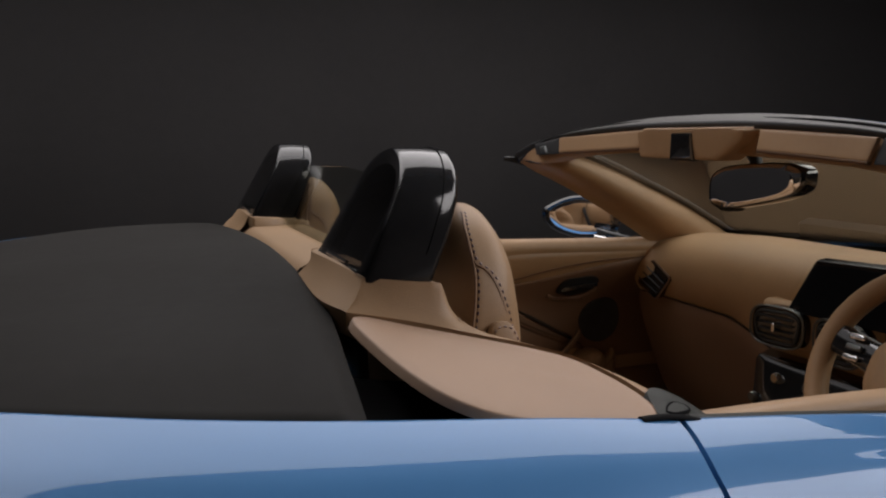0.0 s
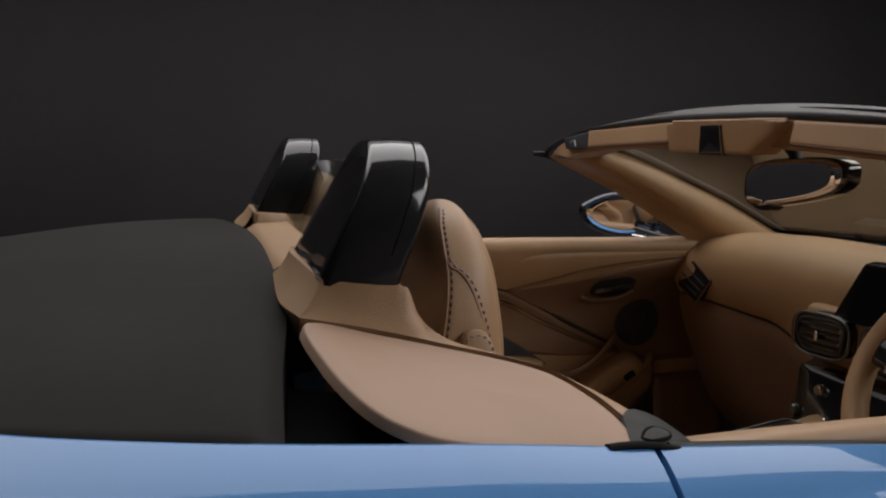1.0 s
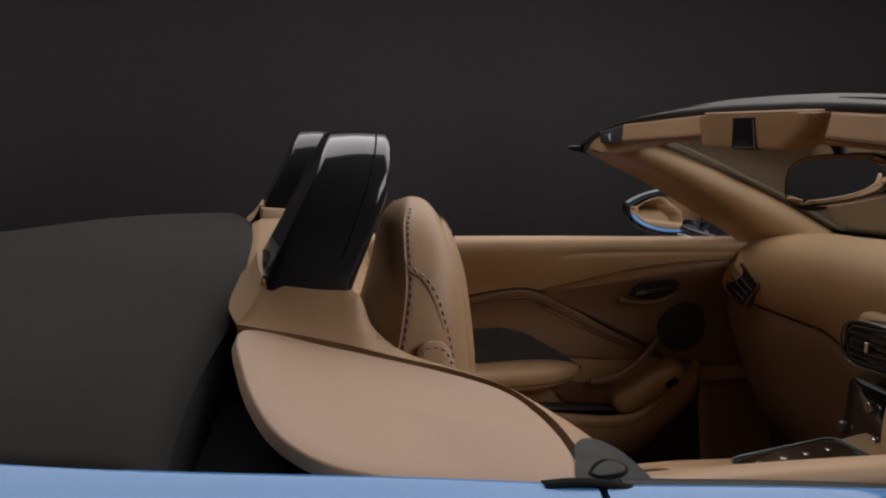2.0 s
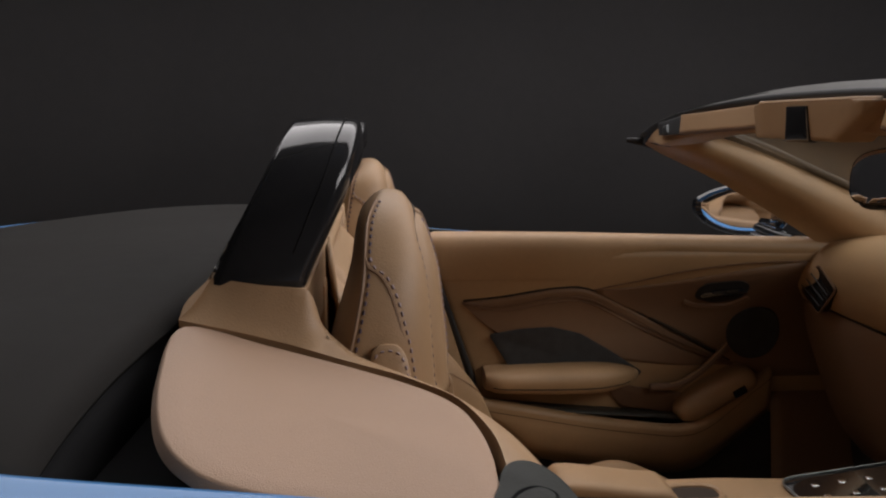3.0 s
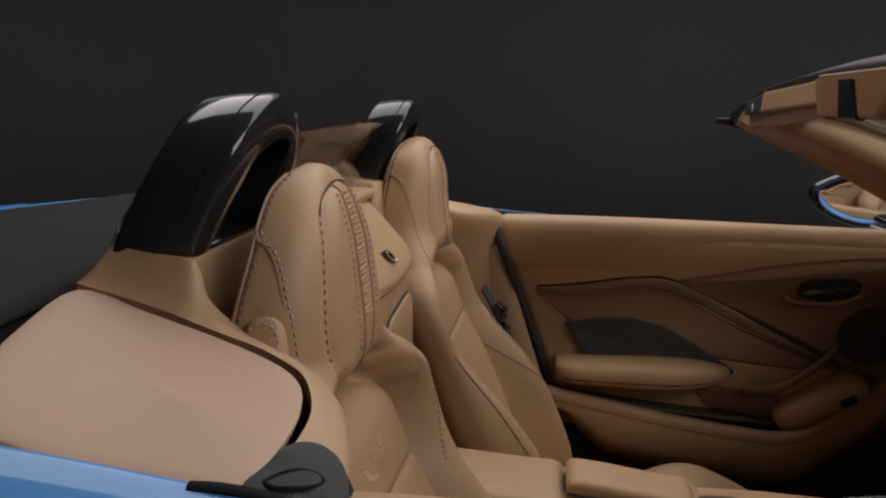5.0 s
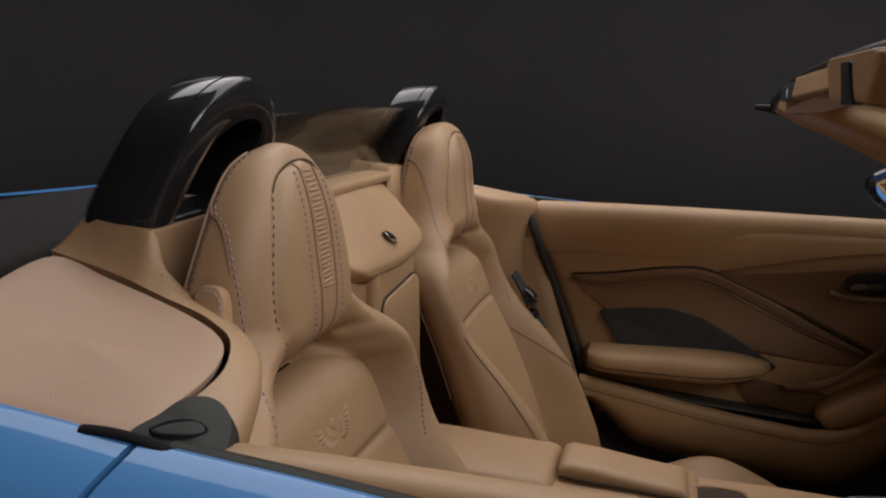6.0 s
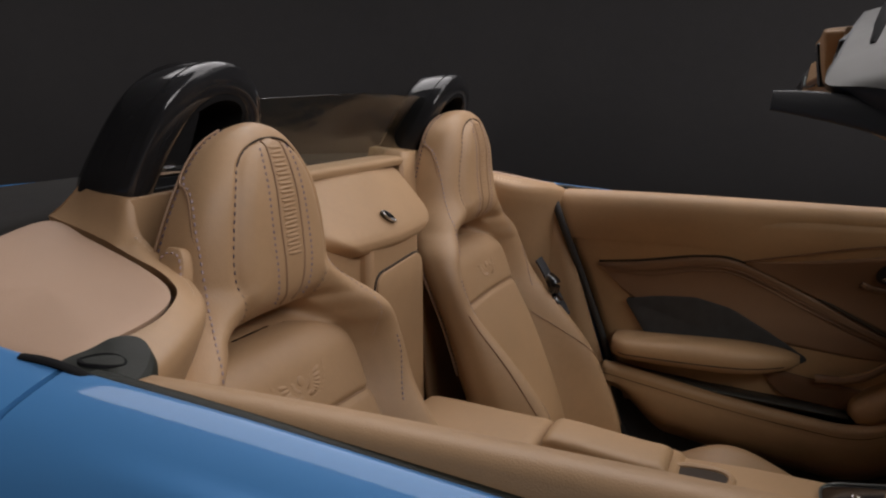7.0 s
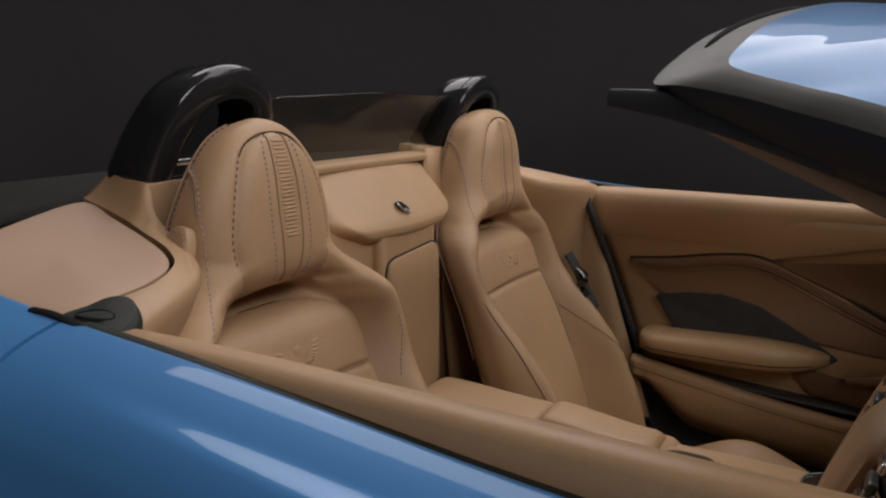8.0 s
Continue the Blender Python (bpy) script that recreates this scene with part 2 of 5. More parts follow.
EDGE = [(-1.15, 0.50), (-0.8, 0.54), (-0.6, 0.57), (-0.45, 0.61), (-0.36, 0.655), (-0.27, 0.688), (-0.15, 0.704), (0.0, 0.707), (0.2, 0.708), (0.5, 0.716), (0.9, 0.727), (1.3, 0.73)]
SHUT = 0.142


def edge_at(x):
    return min(0.72, table(EDGE, x)[0])


def skin(x, k, s):
    """A point of the body side at x, k from 0 (top edge) to 1 (sill)."""
    (zt,) = table(TOP, x)
    pts = spline([(0, a, b) for a, b in SECTION], 60)
    p = pts[int(round(k * 60))]
    # a ledge along the door that fades out behind it
    ledge = smooth01((x - 0.16) / 0.45) * smooth01((p.y - 0.045) / 0.016) * (1 - smooth01((p.y - 0.075) / 0.08))
    haunch = 0.015 * ledge + (0.05 * smooth01((0.25 - x) / 0.6) + (0.72 - edge_at(x))) * smooth01(p.y / 0.2)
    (edge,) = table(EDGE, x)
    return Vector((x, s * (edge + p.y + haunch), zt + p.z + 0.009 * ledge))


def side_panel(name, x0, x1, s, label, nx=40):
    bm = bmesh.new()

    def ring(x, lean):
        out = []
        for j in range(61):
            k = j / 60
            d = lean * smooth01(k / 0.3) * -0.010
            out.append(skin(x + d, k, s))
        return out

    rings = []
    for i in range(nx + 1):
        x = x0 + (x1 - x0) * i / nx
        rings.append(ring(x, 1.0 if 0.0 < x < 0.3 else 0.0))
    # the panel's lip folds in at its top edge and at the gap
    rings = [[r[0] + Vector((0, -0.012 * s, -0.006)), r[0] + Vector((0, -0.004 * s, -0.001))] + r for r in rings]
    inner = lambda r, dx: [p + Vector((dx, -0.012 * s, -0.004)) for p in r]
    rings = [inner(rings[0], 0.0)] + rings + [inner(rings[-1], 0.0)]
    loft(rings, False, False, bm)
    return part(name, bm, PAINT, car, label, sharp=30)


for s in (-1, 1):
    side_panel("rear_quarter_panel", -1.15, SHUT - 0.003, s, "light blue painted rear quarter panel", 44)
    # black gap behind the shut line
    bm = loft([[skin(x + smooth01(j / 60 / 0.3) * -0.010, j / 60, s) + Vector((0, -0.014 * s, -0.008)) for j in range(61)] for x in (SHUT - 0.02, SHUT + 0.02)], False, False)
    part("shut_gap_seal", bm, RUBBER, car)

# tail, sills and floor pan
bm = sheet(lambda u, v: (-1.15 - 0.25 * (1 - (2 * u - 1) ** 2) - 0.05 * math.sin(v * 3), (2 * u - 1) * 0.94, 1.0 - v * 0.8), 16, 8)
part("rear_bumper", bm, PAINT, car, "light blue painted tail")
bm = sheet(lambda u, v: (1.3 + 1.15 * v, (2 * u - 1) * (0.94 - 0.1 * v**3), 0.95 - 0.25 * v**2 - 0.06 * abs(2 * u - 1) ** 3), 20, 14)
part("bonnet", bm, PAINT, car, "light blue painted bonnet", solid=0.01)
bm = sheet(lambda u, v: (2.45 + 0.12 * (1 - (2 * u - 1) ** 2) - 0.05 * v, (2 * u - 1) * 0.84, 0.70 - v * 0.5), 16, 6)
part("front_bumper", bm, PAINT, car)
for s in (-1, 1):
    bm = sheet(lambda u, v: (1.3 + 1.15 * u, s * (0.94 + 0.02 * math.sin(v * 3) - 0.1 * u**3), 0.92 - 0.22 * u * u - v * (0.7 - 0.2 * u)), 16, 8)
    part("front_wing", bm, PAINT, car, solid=0.01)
bm = box(bmesh.new(), (0.6, 0, 0.27), (3.4, 1.6, 0.06))
part("floor_pan", bm, CARPET, car, bevel=0.01)


def wheel(x, s):
    ring = [(0.19, 0.11), (0.30, 0.11), (0.335, 0.09), (0.345, 0.0), (0.335, -0.09), (0.30, -0.11), (0.19, -0.11)]
    bm = loft([[Vector((x + r * math.cos(a), s * 0.80 + w, 0.345 + r * math.sin(a))) for a in [2 * math.pi * i / 40 for i in range(40)]] for r, w in ring], True, False)
    tyre = part("wheel", bm, RUBBER, car, "black tyre on a dark alloy rim")
    bm = bmesh.new()
    for k in range(10):
        a = 2 * math.pi * k / 10
        m = Matrix.Rotation(-a, 3, "Y")
        box(bm, Vector((x, s * 0.86, 0.345)) + m @ Vector((0.11, 0, 0)), (0.2, 0.03, 0.035), m)
    part("rim", bm, SATIN, tyre, bevel=0.004)


for s in (-1, 1):
    wheel(-0.78, s)
    wheel(1.95, s)

# ---------------------------------------------------------------- rear deck
FRONT = [(0.0, -0.078), (0.15, -0.082), (0.28, -0.092), (0.42, -0.108), (0.52, -0.122), (0.6, -0.133), (0.7, -0.143), (0.78, -0.147)]


def deck(u, v):
    (xf,) = table(FRONT, abs(2 * u - 1) * 0.72)
    x = xf + (-1.12 - xf) * v
    y = (2 * u - 1) * (table(EDGE, x)[0] + 0.008)
    a = abs(2 * u - 1)
    edge_z = table(TOP, x)[0] - 0.006
    mid_z = 1.122 - 0.15 * max(0.0, -x - 0.1) ** 2
    z = mid_z + (edge_z - mid_z) * (0.35 * a**2 + 0.65 * a**7)
    z -= 0.012 * max(0.0, 1 - v / 0.03) ** 2
    return (x, y, z)


bm = sheet(deck, 60, 40)
part("tonneau_cover", bm, DECK, car, "dark satin tonneau cover behind the seats", solid=0.006)

# black sheet added below the cover's front edge, for the shade in the gap
bm = loft([[Vector(deck(i / 40, 0)) + Vector(q) for i in range(41)] for q in ((-0.006, 0, -0.003), (0.0, 0, -0.02), (0.004, 0, -0.11))], False, False)
part("tonneau_gap_shade", bm, WELL, car, "black sheet added to darken the gap under the tonneau cover", solid=0.003)


def rear_side(s):
    """Flap, rim, hoop and hoop surround of one side."""
    # flap
    out = [(-0.098, -0.493, 1.1095), (-0.03, -0.504, 1.095), (0.065, -0.528, 1.074), (0.115, -0.556, 1.062), (0.134, -0.60, 1.0535), (0.137, -0.66, 1.0475), (0.128, -0.702, 1.040), (0.05, -0.703, 1.049), (-0.015, -0.704, 1.061), (-0.052, -0.693, 1.0715), (-0.079, -0.655, 1.083), (-0.097, -0.577, 1.0975)]
    ol = []
    for i in range(len(out)):
        seg = spline([out[i - 1], out[i], out[(i + 1) % len(out)], out[(i + 2) % len(out)]], 18)
        ol += [flip(p, -s) for p in seg[6:12]]
    part("side_flap", slab(ol, (-0.004, 0, -0.009), 0.0022, 0.003, 6), LEATHER_FLAP, car, "smooth tan leather covered flap beside the seat")
    # black well below the flap
    well = [(0.105, -0.565, 1.03), (0.12, -0.705, 1.005), (-0.27, -0.70, 1.035), (-0.25, -0.45, 1.06)]
    part("flap_well", slab([flip(p, -s) for p in well], (0, 0, -0.05), 0.004), WELL, car, "black well under the flap")
    # rim between the flap and the cabin, rising to the hoop
    hi = spline([(-0.08, -0.466, 1.144), (-0.04, -0.478, 1.140), (0.0, -0.483, 1.136)], 8) + spline([(0.0, -0.483, 1.136), (0.011, -0.487, 1.107), (0.037, -0.488, 1.083), (0.066, -0.494, 1.070), (0.102, -0.512, 1.059), (0.132, -0.542, 1.052), (0.155, -0.585, 1.046), (0.172, -0.635, 1.038), (0.180, -0.68, 1.03)], 32)[1:]
    lo = spline([(-0.104, -0.487, 1.113), (-0.05, -0.496, 1.103), (-0.01, -0.503, 1.094)], 8) + spline([(-0.01, -0.503, 1.094), (0.015, -0.510, 1.088), (0.045, -0.518, 1.081), (0.070, -0.524, 1.0755), (0.095, -0.535, 1.0695), (0.122, -0.556, 1.0625), (0.141, -0.60, 1.0535), (0.144, -0.65, 1.048), (0.139, -0.69, 1.043)], 32)[1:]
    rings = []
    for a, b in zip(hi, lo):
        w = (a - b).length
        ring = [b + Vector((0, 0.004, -0.02)), b + Vector((0, 0.001, -0.004)), b]
        for k in range(1, 7):
            t = k / 7
            sag = -0.10 if a.z > 1.10 else 0.10
            ring.append(b.lerp(a, t) + Vector((0.0, -0.4, 1)).normalized() * (sag * w * 4 * t * (1 - t) * 0.7))
        ring += [a, a + Vector((0.003, 0.003, -0.002)), a + Vector((0.006, 0.005, -0.008)), a + Vector((0.006, 0.003, -0.02)), a + Vector((0.002, -0.008, -0.045)), a + Vector((-0.004, -0.03, -0.08)), a + Vector((-0.004, -0.06, -0.25))]
        rings.append([flip(p, -s) for p in ring])
    part("flap_surround", loft(rings, False, False), LEATHER, car, "tan leather rim round the flap", sharp=42)
    edge = [flip(a.lerp(q, 0.16) + Vector((0, -0.4, 1)).normalized() * 0.0006, -s) for a, q in zip(hi[13:28], lo[13:28])]
    part("rim_stitching", stitches(edge, [flip(Vector((0.2, -0.3, 0.9)).normalized(), -s)] * len(edge), 0.004, 0.0028, 0.0011), THREAD_TAN, car)
    # rear face of the surround, down to the deck
    rear_hi = spline([(-0.08, -0.466, 1.144), (-0.086, -0.37, 1.147), (-0.088, -0.272, 1.146)], 10)
    rear_lo = spline([(-0.104, -0.487, 1.113), (-0.114, -0.40, 1.113), (-0.106, -0.262, 1.119)], 10)
    rings = [[flip(p, -s) for p in (b + Vector((0.01, 0, -0.03)), b, b.lerp(a, 0.35) + Vector((0.003, 0, 0)), b.lerp(a, 0.75) + Vector((0.002, 0, 0)), a, a + Vector((0.004, 0, 0.001)), a + Vector((0.03, 0, 0.0)))] for a, b in zip(rear_hi, rear_lo)]
    part("surround_rear_face", loft(rings, False, False), LEATHER, car, sharp=25)
    # inner end of the surround and its top round the hoop
    base = [(-0.08, -0.466, 1.1425), (0.0, -0.482, 1.1345), (0.002, -0.36, 1.1365), (0.004, -0.19, 1.140), (-0.036, -0.21, 1.143), (-0.084, -0.238, 1.1455), (-0.088, -0.272, 1.1445)]
    part("hoop_collar", slab(rounded([flip(p, -s) for p in base], 0.006), (0, 0, -0.06), 0.003), LEATHER, car, "tan leather collar at the foot of the hoop")
    # hoop
    path = spline([(0, -0.444, 1.125), (0, -0.446, 1.15), (0, -0.440, 1.190), (0, -0.425, 1.226), (0, -0.398, 1.246), (0, -0.364, 1.2525), (0, -0.330, 1.246), (0, -0.305, 1.226), (0, -0.293, 1.190), (0, -0.287, 1.15), (0, -0.286, 1.125)], 60)
    rings = []
    for i, p in enumerate(path):
        d = (path[min(i + 1, 60)] - path[max(i - 1, 0)]).normalized()
        nrm = Vector((0, -d.z, d.y))
        cx = -0.040 + (p.z - 1.137) * 0.47
        ring = []
        for a, b in [(-0.5, -0.20), (-0.47, -0.27), (-0.40, -0.31), (0.0, -0.33), (0.40, -0.31), (0.47, -0.27), (0.51, -0.20), (0.53, 0.1), (0.51, 0.42), (0.47, 0.51), (0.40, 0.55), (0.0, 0.57), (-0.40, 0.55), (-0.47, 0.51), (-0.5, 0.42), (-0.515, 0.0)]:
            w = 0.074 - 0.010 * smooth01((p.z - 1.2) / 0.06)
            q = p + nrm * (b * 0.046)
            deep = 1 + 0.14 * smooth01((1.23 - p.z) / 0.09) if a < 0 else 1.0
            ring.append(flip(Vector((cx + a * w * deep, q.y, q.z)), -s))
        rings.append(ring)
    part("roll_hoop", loft(rings), HOOP, car, "gloss black roll-over hoop behind the seat", sharp=50)
    line = []
    for i, p in enumerate(path[8:53]):
        d = (path[i + 9] - path[i + 7]).normalized()
        nrm = Vector((0, -d.z, d.y))
        q = p + nrm * (0.558 * 0.046)
        line.append(flip(Vector((-0.040 + (p.z - 1.137) * 0.47 + 0.27 * 0.066, q.y, q.z)), -s))
    part("hoop_seam", tube(line, 0.0009, 6), WELL, car)
    # satin lining inside the hoop, and its pane
    rings = []
    for i, p in enumerate(path):
        d = (path[min(i + 1, 60)] - path[max(i - 1, 0)]).normalized()
        nrm = Vector((0, -d.z, d.y))
        cx = -0.040 + (p.z - 1.137) * 0.47
        q = p - nrm * 0.0155
        rings.append([flip(Vector((cx + a, q.y, q.z)) - nrm * o, -s) for a, o in ((-0.033, -0.004), (-0.031, 0.002), (0.031, 0.002), (0.033, -0.004))])
    part("hoop_lining", loft(rings), WELL, car, "satin black lining inside the hoop")
    ol = []
    for i, p in enumerate(path):
        d = (path[min(i + 1, 60)] - path[max(i - 1, 0)]).normalized()
        q = p + Vector((0, -d.z, d.y)) * 0.0225
        ol.append(flip(Vector((-0.0828 + (max(q.z, 1.1425) - 1.1425) * 0.55, q.y, max(q.z, 1.1425))), -s))
    ol = [p for k, p in enumerate(ol) if k in (0, 60) or p.z > 1.1455]
    part("hoop_pane", slab(ol, (0.003, 0, 0), 0.0008), PANE, car, "smoked pane closing the rear of the hoop")
    base = [flip(q, -s) for q in ((-0.004, -0.436, 1.1395), (-0.004, -0.300, 1.1425), (-0.0815, -0.285, 1.1480), (-0.0815, -0.445, 1.1480))]
    part("hoop_floor", slab(base, (0, 0, -0.006), 0.001), HOOP, car, "black floor inside the hoop")
    foot = [flip(Vector((-0.0795, y, 1.1510)), -s) for y in (-0.400, -0.370, -0.340, -0.310)]
    part("pane_strip", tube(foot, 0.0022, 8), CHROME, car, "thin bright strip at the foot of the pane")


for s in (-1, 1):
    rear_side(s)

# shelf and bulkhead between the hoops
prof = [(-0.11, 1.10), (-0.100, 1.120), (-0.085, 1.128), (-0.03, 1.1335), (0.000, 1.1335), (0.007, 1.131), (0.009, 1.126), (0.006, 1.119)]
part("rear_shelf", loft([[Vector((x, y, z)) for x, z in prof] for y in (-0.235, -0.1, 0.1, 0.235)], False, False), LEATHER, car, "tan leather shelf between the hoops", sharp=50)
prof = [(0.000, 1.112), (0.003, 1.1185), (0.009, 1.1185), (0.020, 1.110), (0.036, 1.093), (0.054, 1.073), (0.070, 1.054), (0.083, 1.037), (0.088, 1.027), (0.087, 1.017), (0.080, 1.009), (0.066, 1.004)]


def cover(u, v):
    """A padded panel that leans forward, its lower corners rounded."""
    k = v * (len(prof) - 1)
    i = min(int(k), len(prof) - 2)
    x, z = [p + (q - p) * (k - i) for p, q in zip(prof[i], prof[i + 1])]
    fall = smooth01((1.065 - z) / 0.06)
    half = 0.192 - 0.075 * fall**2
    y = (2 * u - 1) * half
    roll = max(0.0, (abs(2 * u - 1) - 0.86) / 0.14) ** 2
    return (x - 0.55 * y * y - 0.022 * roll, y, z - 0.006 * roll + 0.2 * y * y * fall)


part("stowage_cover", sheet(cover, 48, 33), LEATHER, car, "tan leather stowage cover between the seats", sharp=60)
bm = bmesh.new()
box(bm, (0.04, 0.0, 0.76), (0.082, 0.176, 0.53))
part("bulkhead", bm, LEATHER, car, "tan leather rear bulkhead between the seats", bevel=0.010)
part("bulkhead_panel", loft([[Vector((x - 0.6 * y * y, y, z)) for x, z in ((0.066, 0.86), (0.066, 1.0), (0.064, 1.03), (0.060, 1.05), (0.046, 1.07), (0.030, 1.09))] for y in [-0.23 + 0.0318 * i for i in range(11)]], False, False), LEATHER, car, "", solid=0.004)
part("bulkhead_wall", box(bmesh.new(), (-0.02, 0.0, 0.83), (0.05, 0.60, 0.56)), LEATHER, car, bevel=0.012)
ol = rounded([Vector(p) for p in ((0.088, -0.078, 0.60), (0.088, -0.078, 0.975), (0.088, 0.087, 0.988), (0.088, 0.087, 0.60))], 0.026)
part("stowage_door", slab(ol, (-0.02, 0, 0), 0.004, 0.001), LEATHER, car, "tan leather stowage door in the bulkhead")
part("stowage_gap", tube([p + Vector((-0.006, 0, 0)) + (p - Vector((0.088, 0.0, 0.8))).normalized() * 0.0012 for p in ol + ol[:1]], 0.0022, 6), SEAM, car)
for s in (-1, 1):
    bm = sheet(lambda u, v: (-0.012 + 0.06 * v, s * (0.235 + 0.245 * u), 1.125 - 0.6 * v), 6, 10)
    part("bulkhead_side", bm, LEATHER, car, solid=0.01)
    # inner cheek of the hoop surround
    bm = loft([[Vector((x, s * y, z)) for x, y, z in row] for row in (((-0.080, 0.232, 1.145), (-0.086, 0.226, 1.10), (-0.086, 0.222, 0.98)), ((-0.040, 0.205, 1.1435), (-0.042, 0.200, 1.10), (-0.030, 0.196, 0.98)), ((0.002, 0.184, 1.1405), (0.004, 0.180, 1.10), (0.020, 0.178, 0.98)), ((0.006, 0.186, 1.1395), (0.009, 0.184, 1.10), (0.027, 0.184, 0.98)), ((0.006, 0.250, 1.1385), (0.010, 0.25, 1.10), (0.030, 0.25, 0.98)))], False, False)
    part("surround_cheek", bm, LEATHER, car, "tan leather cheek of the hoop surround", sharp=40, solid=0.004)
# release button: a dark slot with a bright edge on one side
m = pose(0.073, -0.010, 1.056, 0, 62, 0) @ pose(0, 0, 0, 0, 0, -35)
bm = loft([[m @ Vector((r * 0.42 * math.cos(a), r * math.sin(a), h)) for a in [2 * math.pi * i / 28 for i in range(28)]] for r, h in ((0.0175, -0.004), (0.0175, 0.0015), (0.016, 0.0022), (0.014, 0.0004), (0.002, -0.001))])
knob = part("release_button", bm, GLOSS_BLACK, car, "small dark oval release slot with a chrome edge")
arc = [m @ Vector((0.0072 * math.cos(a), 0.0165 * math.sin(a), 0.0026)) for a in [radians(-75 + 170 * i / 20) for i in range(21)]]
part("chrome_edge", tube(arc, 0.0021, 8, scale=lambda t: 0.4 + 0.6 * math.sin(math.pi * t)), CHROME, knob, "bright chrome edge")

# wind deflector glass
ol = rounded([Vector(p) for p in ((-0.034, -0.268, 1.135), (0.022, -0.262, 1.236), (0.03, 0.0, 1.243), (0.022, 0.262, 1.236), (-0.034, 0.268, 1.135))], 0.012)
part("wind_deflector", slab(ol, (-0.004, 0, 0.001), 0.001), TINT, car, "smoked glass wind deflector between the hoops")

# ---------------------------------------------------------------- doors
def door_in(x, z):
    """Distance of the door's inner face from the middle of the car."""
    return 0.668 + 0.038 * smooth01((0.985 - z) / 0.17) + 0.085 * smooth01((x - 0.30) / 0.65) * smooth01((0.96 - z) / 0.2)


def door_top(x):
    return 1.031 - 0.022 * smooth01((x - 0.2) / 1.0)


def door_plate(name, xz, lift, thick, mat, parent, s, label="", r=0.02, edge=0.005, dome=0.0):
    """A padded plate on the door's inner face; xz: its outline."""
    flat = rounded([Vector((x, 0, z)) for x, z in xz], r)
    dense = []
    for a, b in zip(flat, flat[1:] + flat[:1]):
        n = max(1, int((b - a).length / 0.02))
        dense += [a.lerp(b, i / n) for i in range(n)]
    ol = [Vector((p.x, s * (door_in(p.x, p.z) - lift), p.z)) for p in dense]
    return part(name, slab(ol, (0, s * thick, 0), edge, dome, 7), mat, parent, label)


def on_door(x, z, lift, s):
    return Vector((x, s * (door_in(x, z) - lift), z))


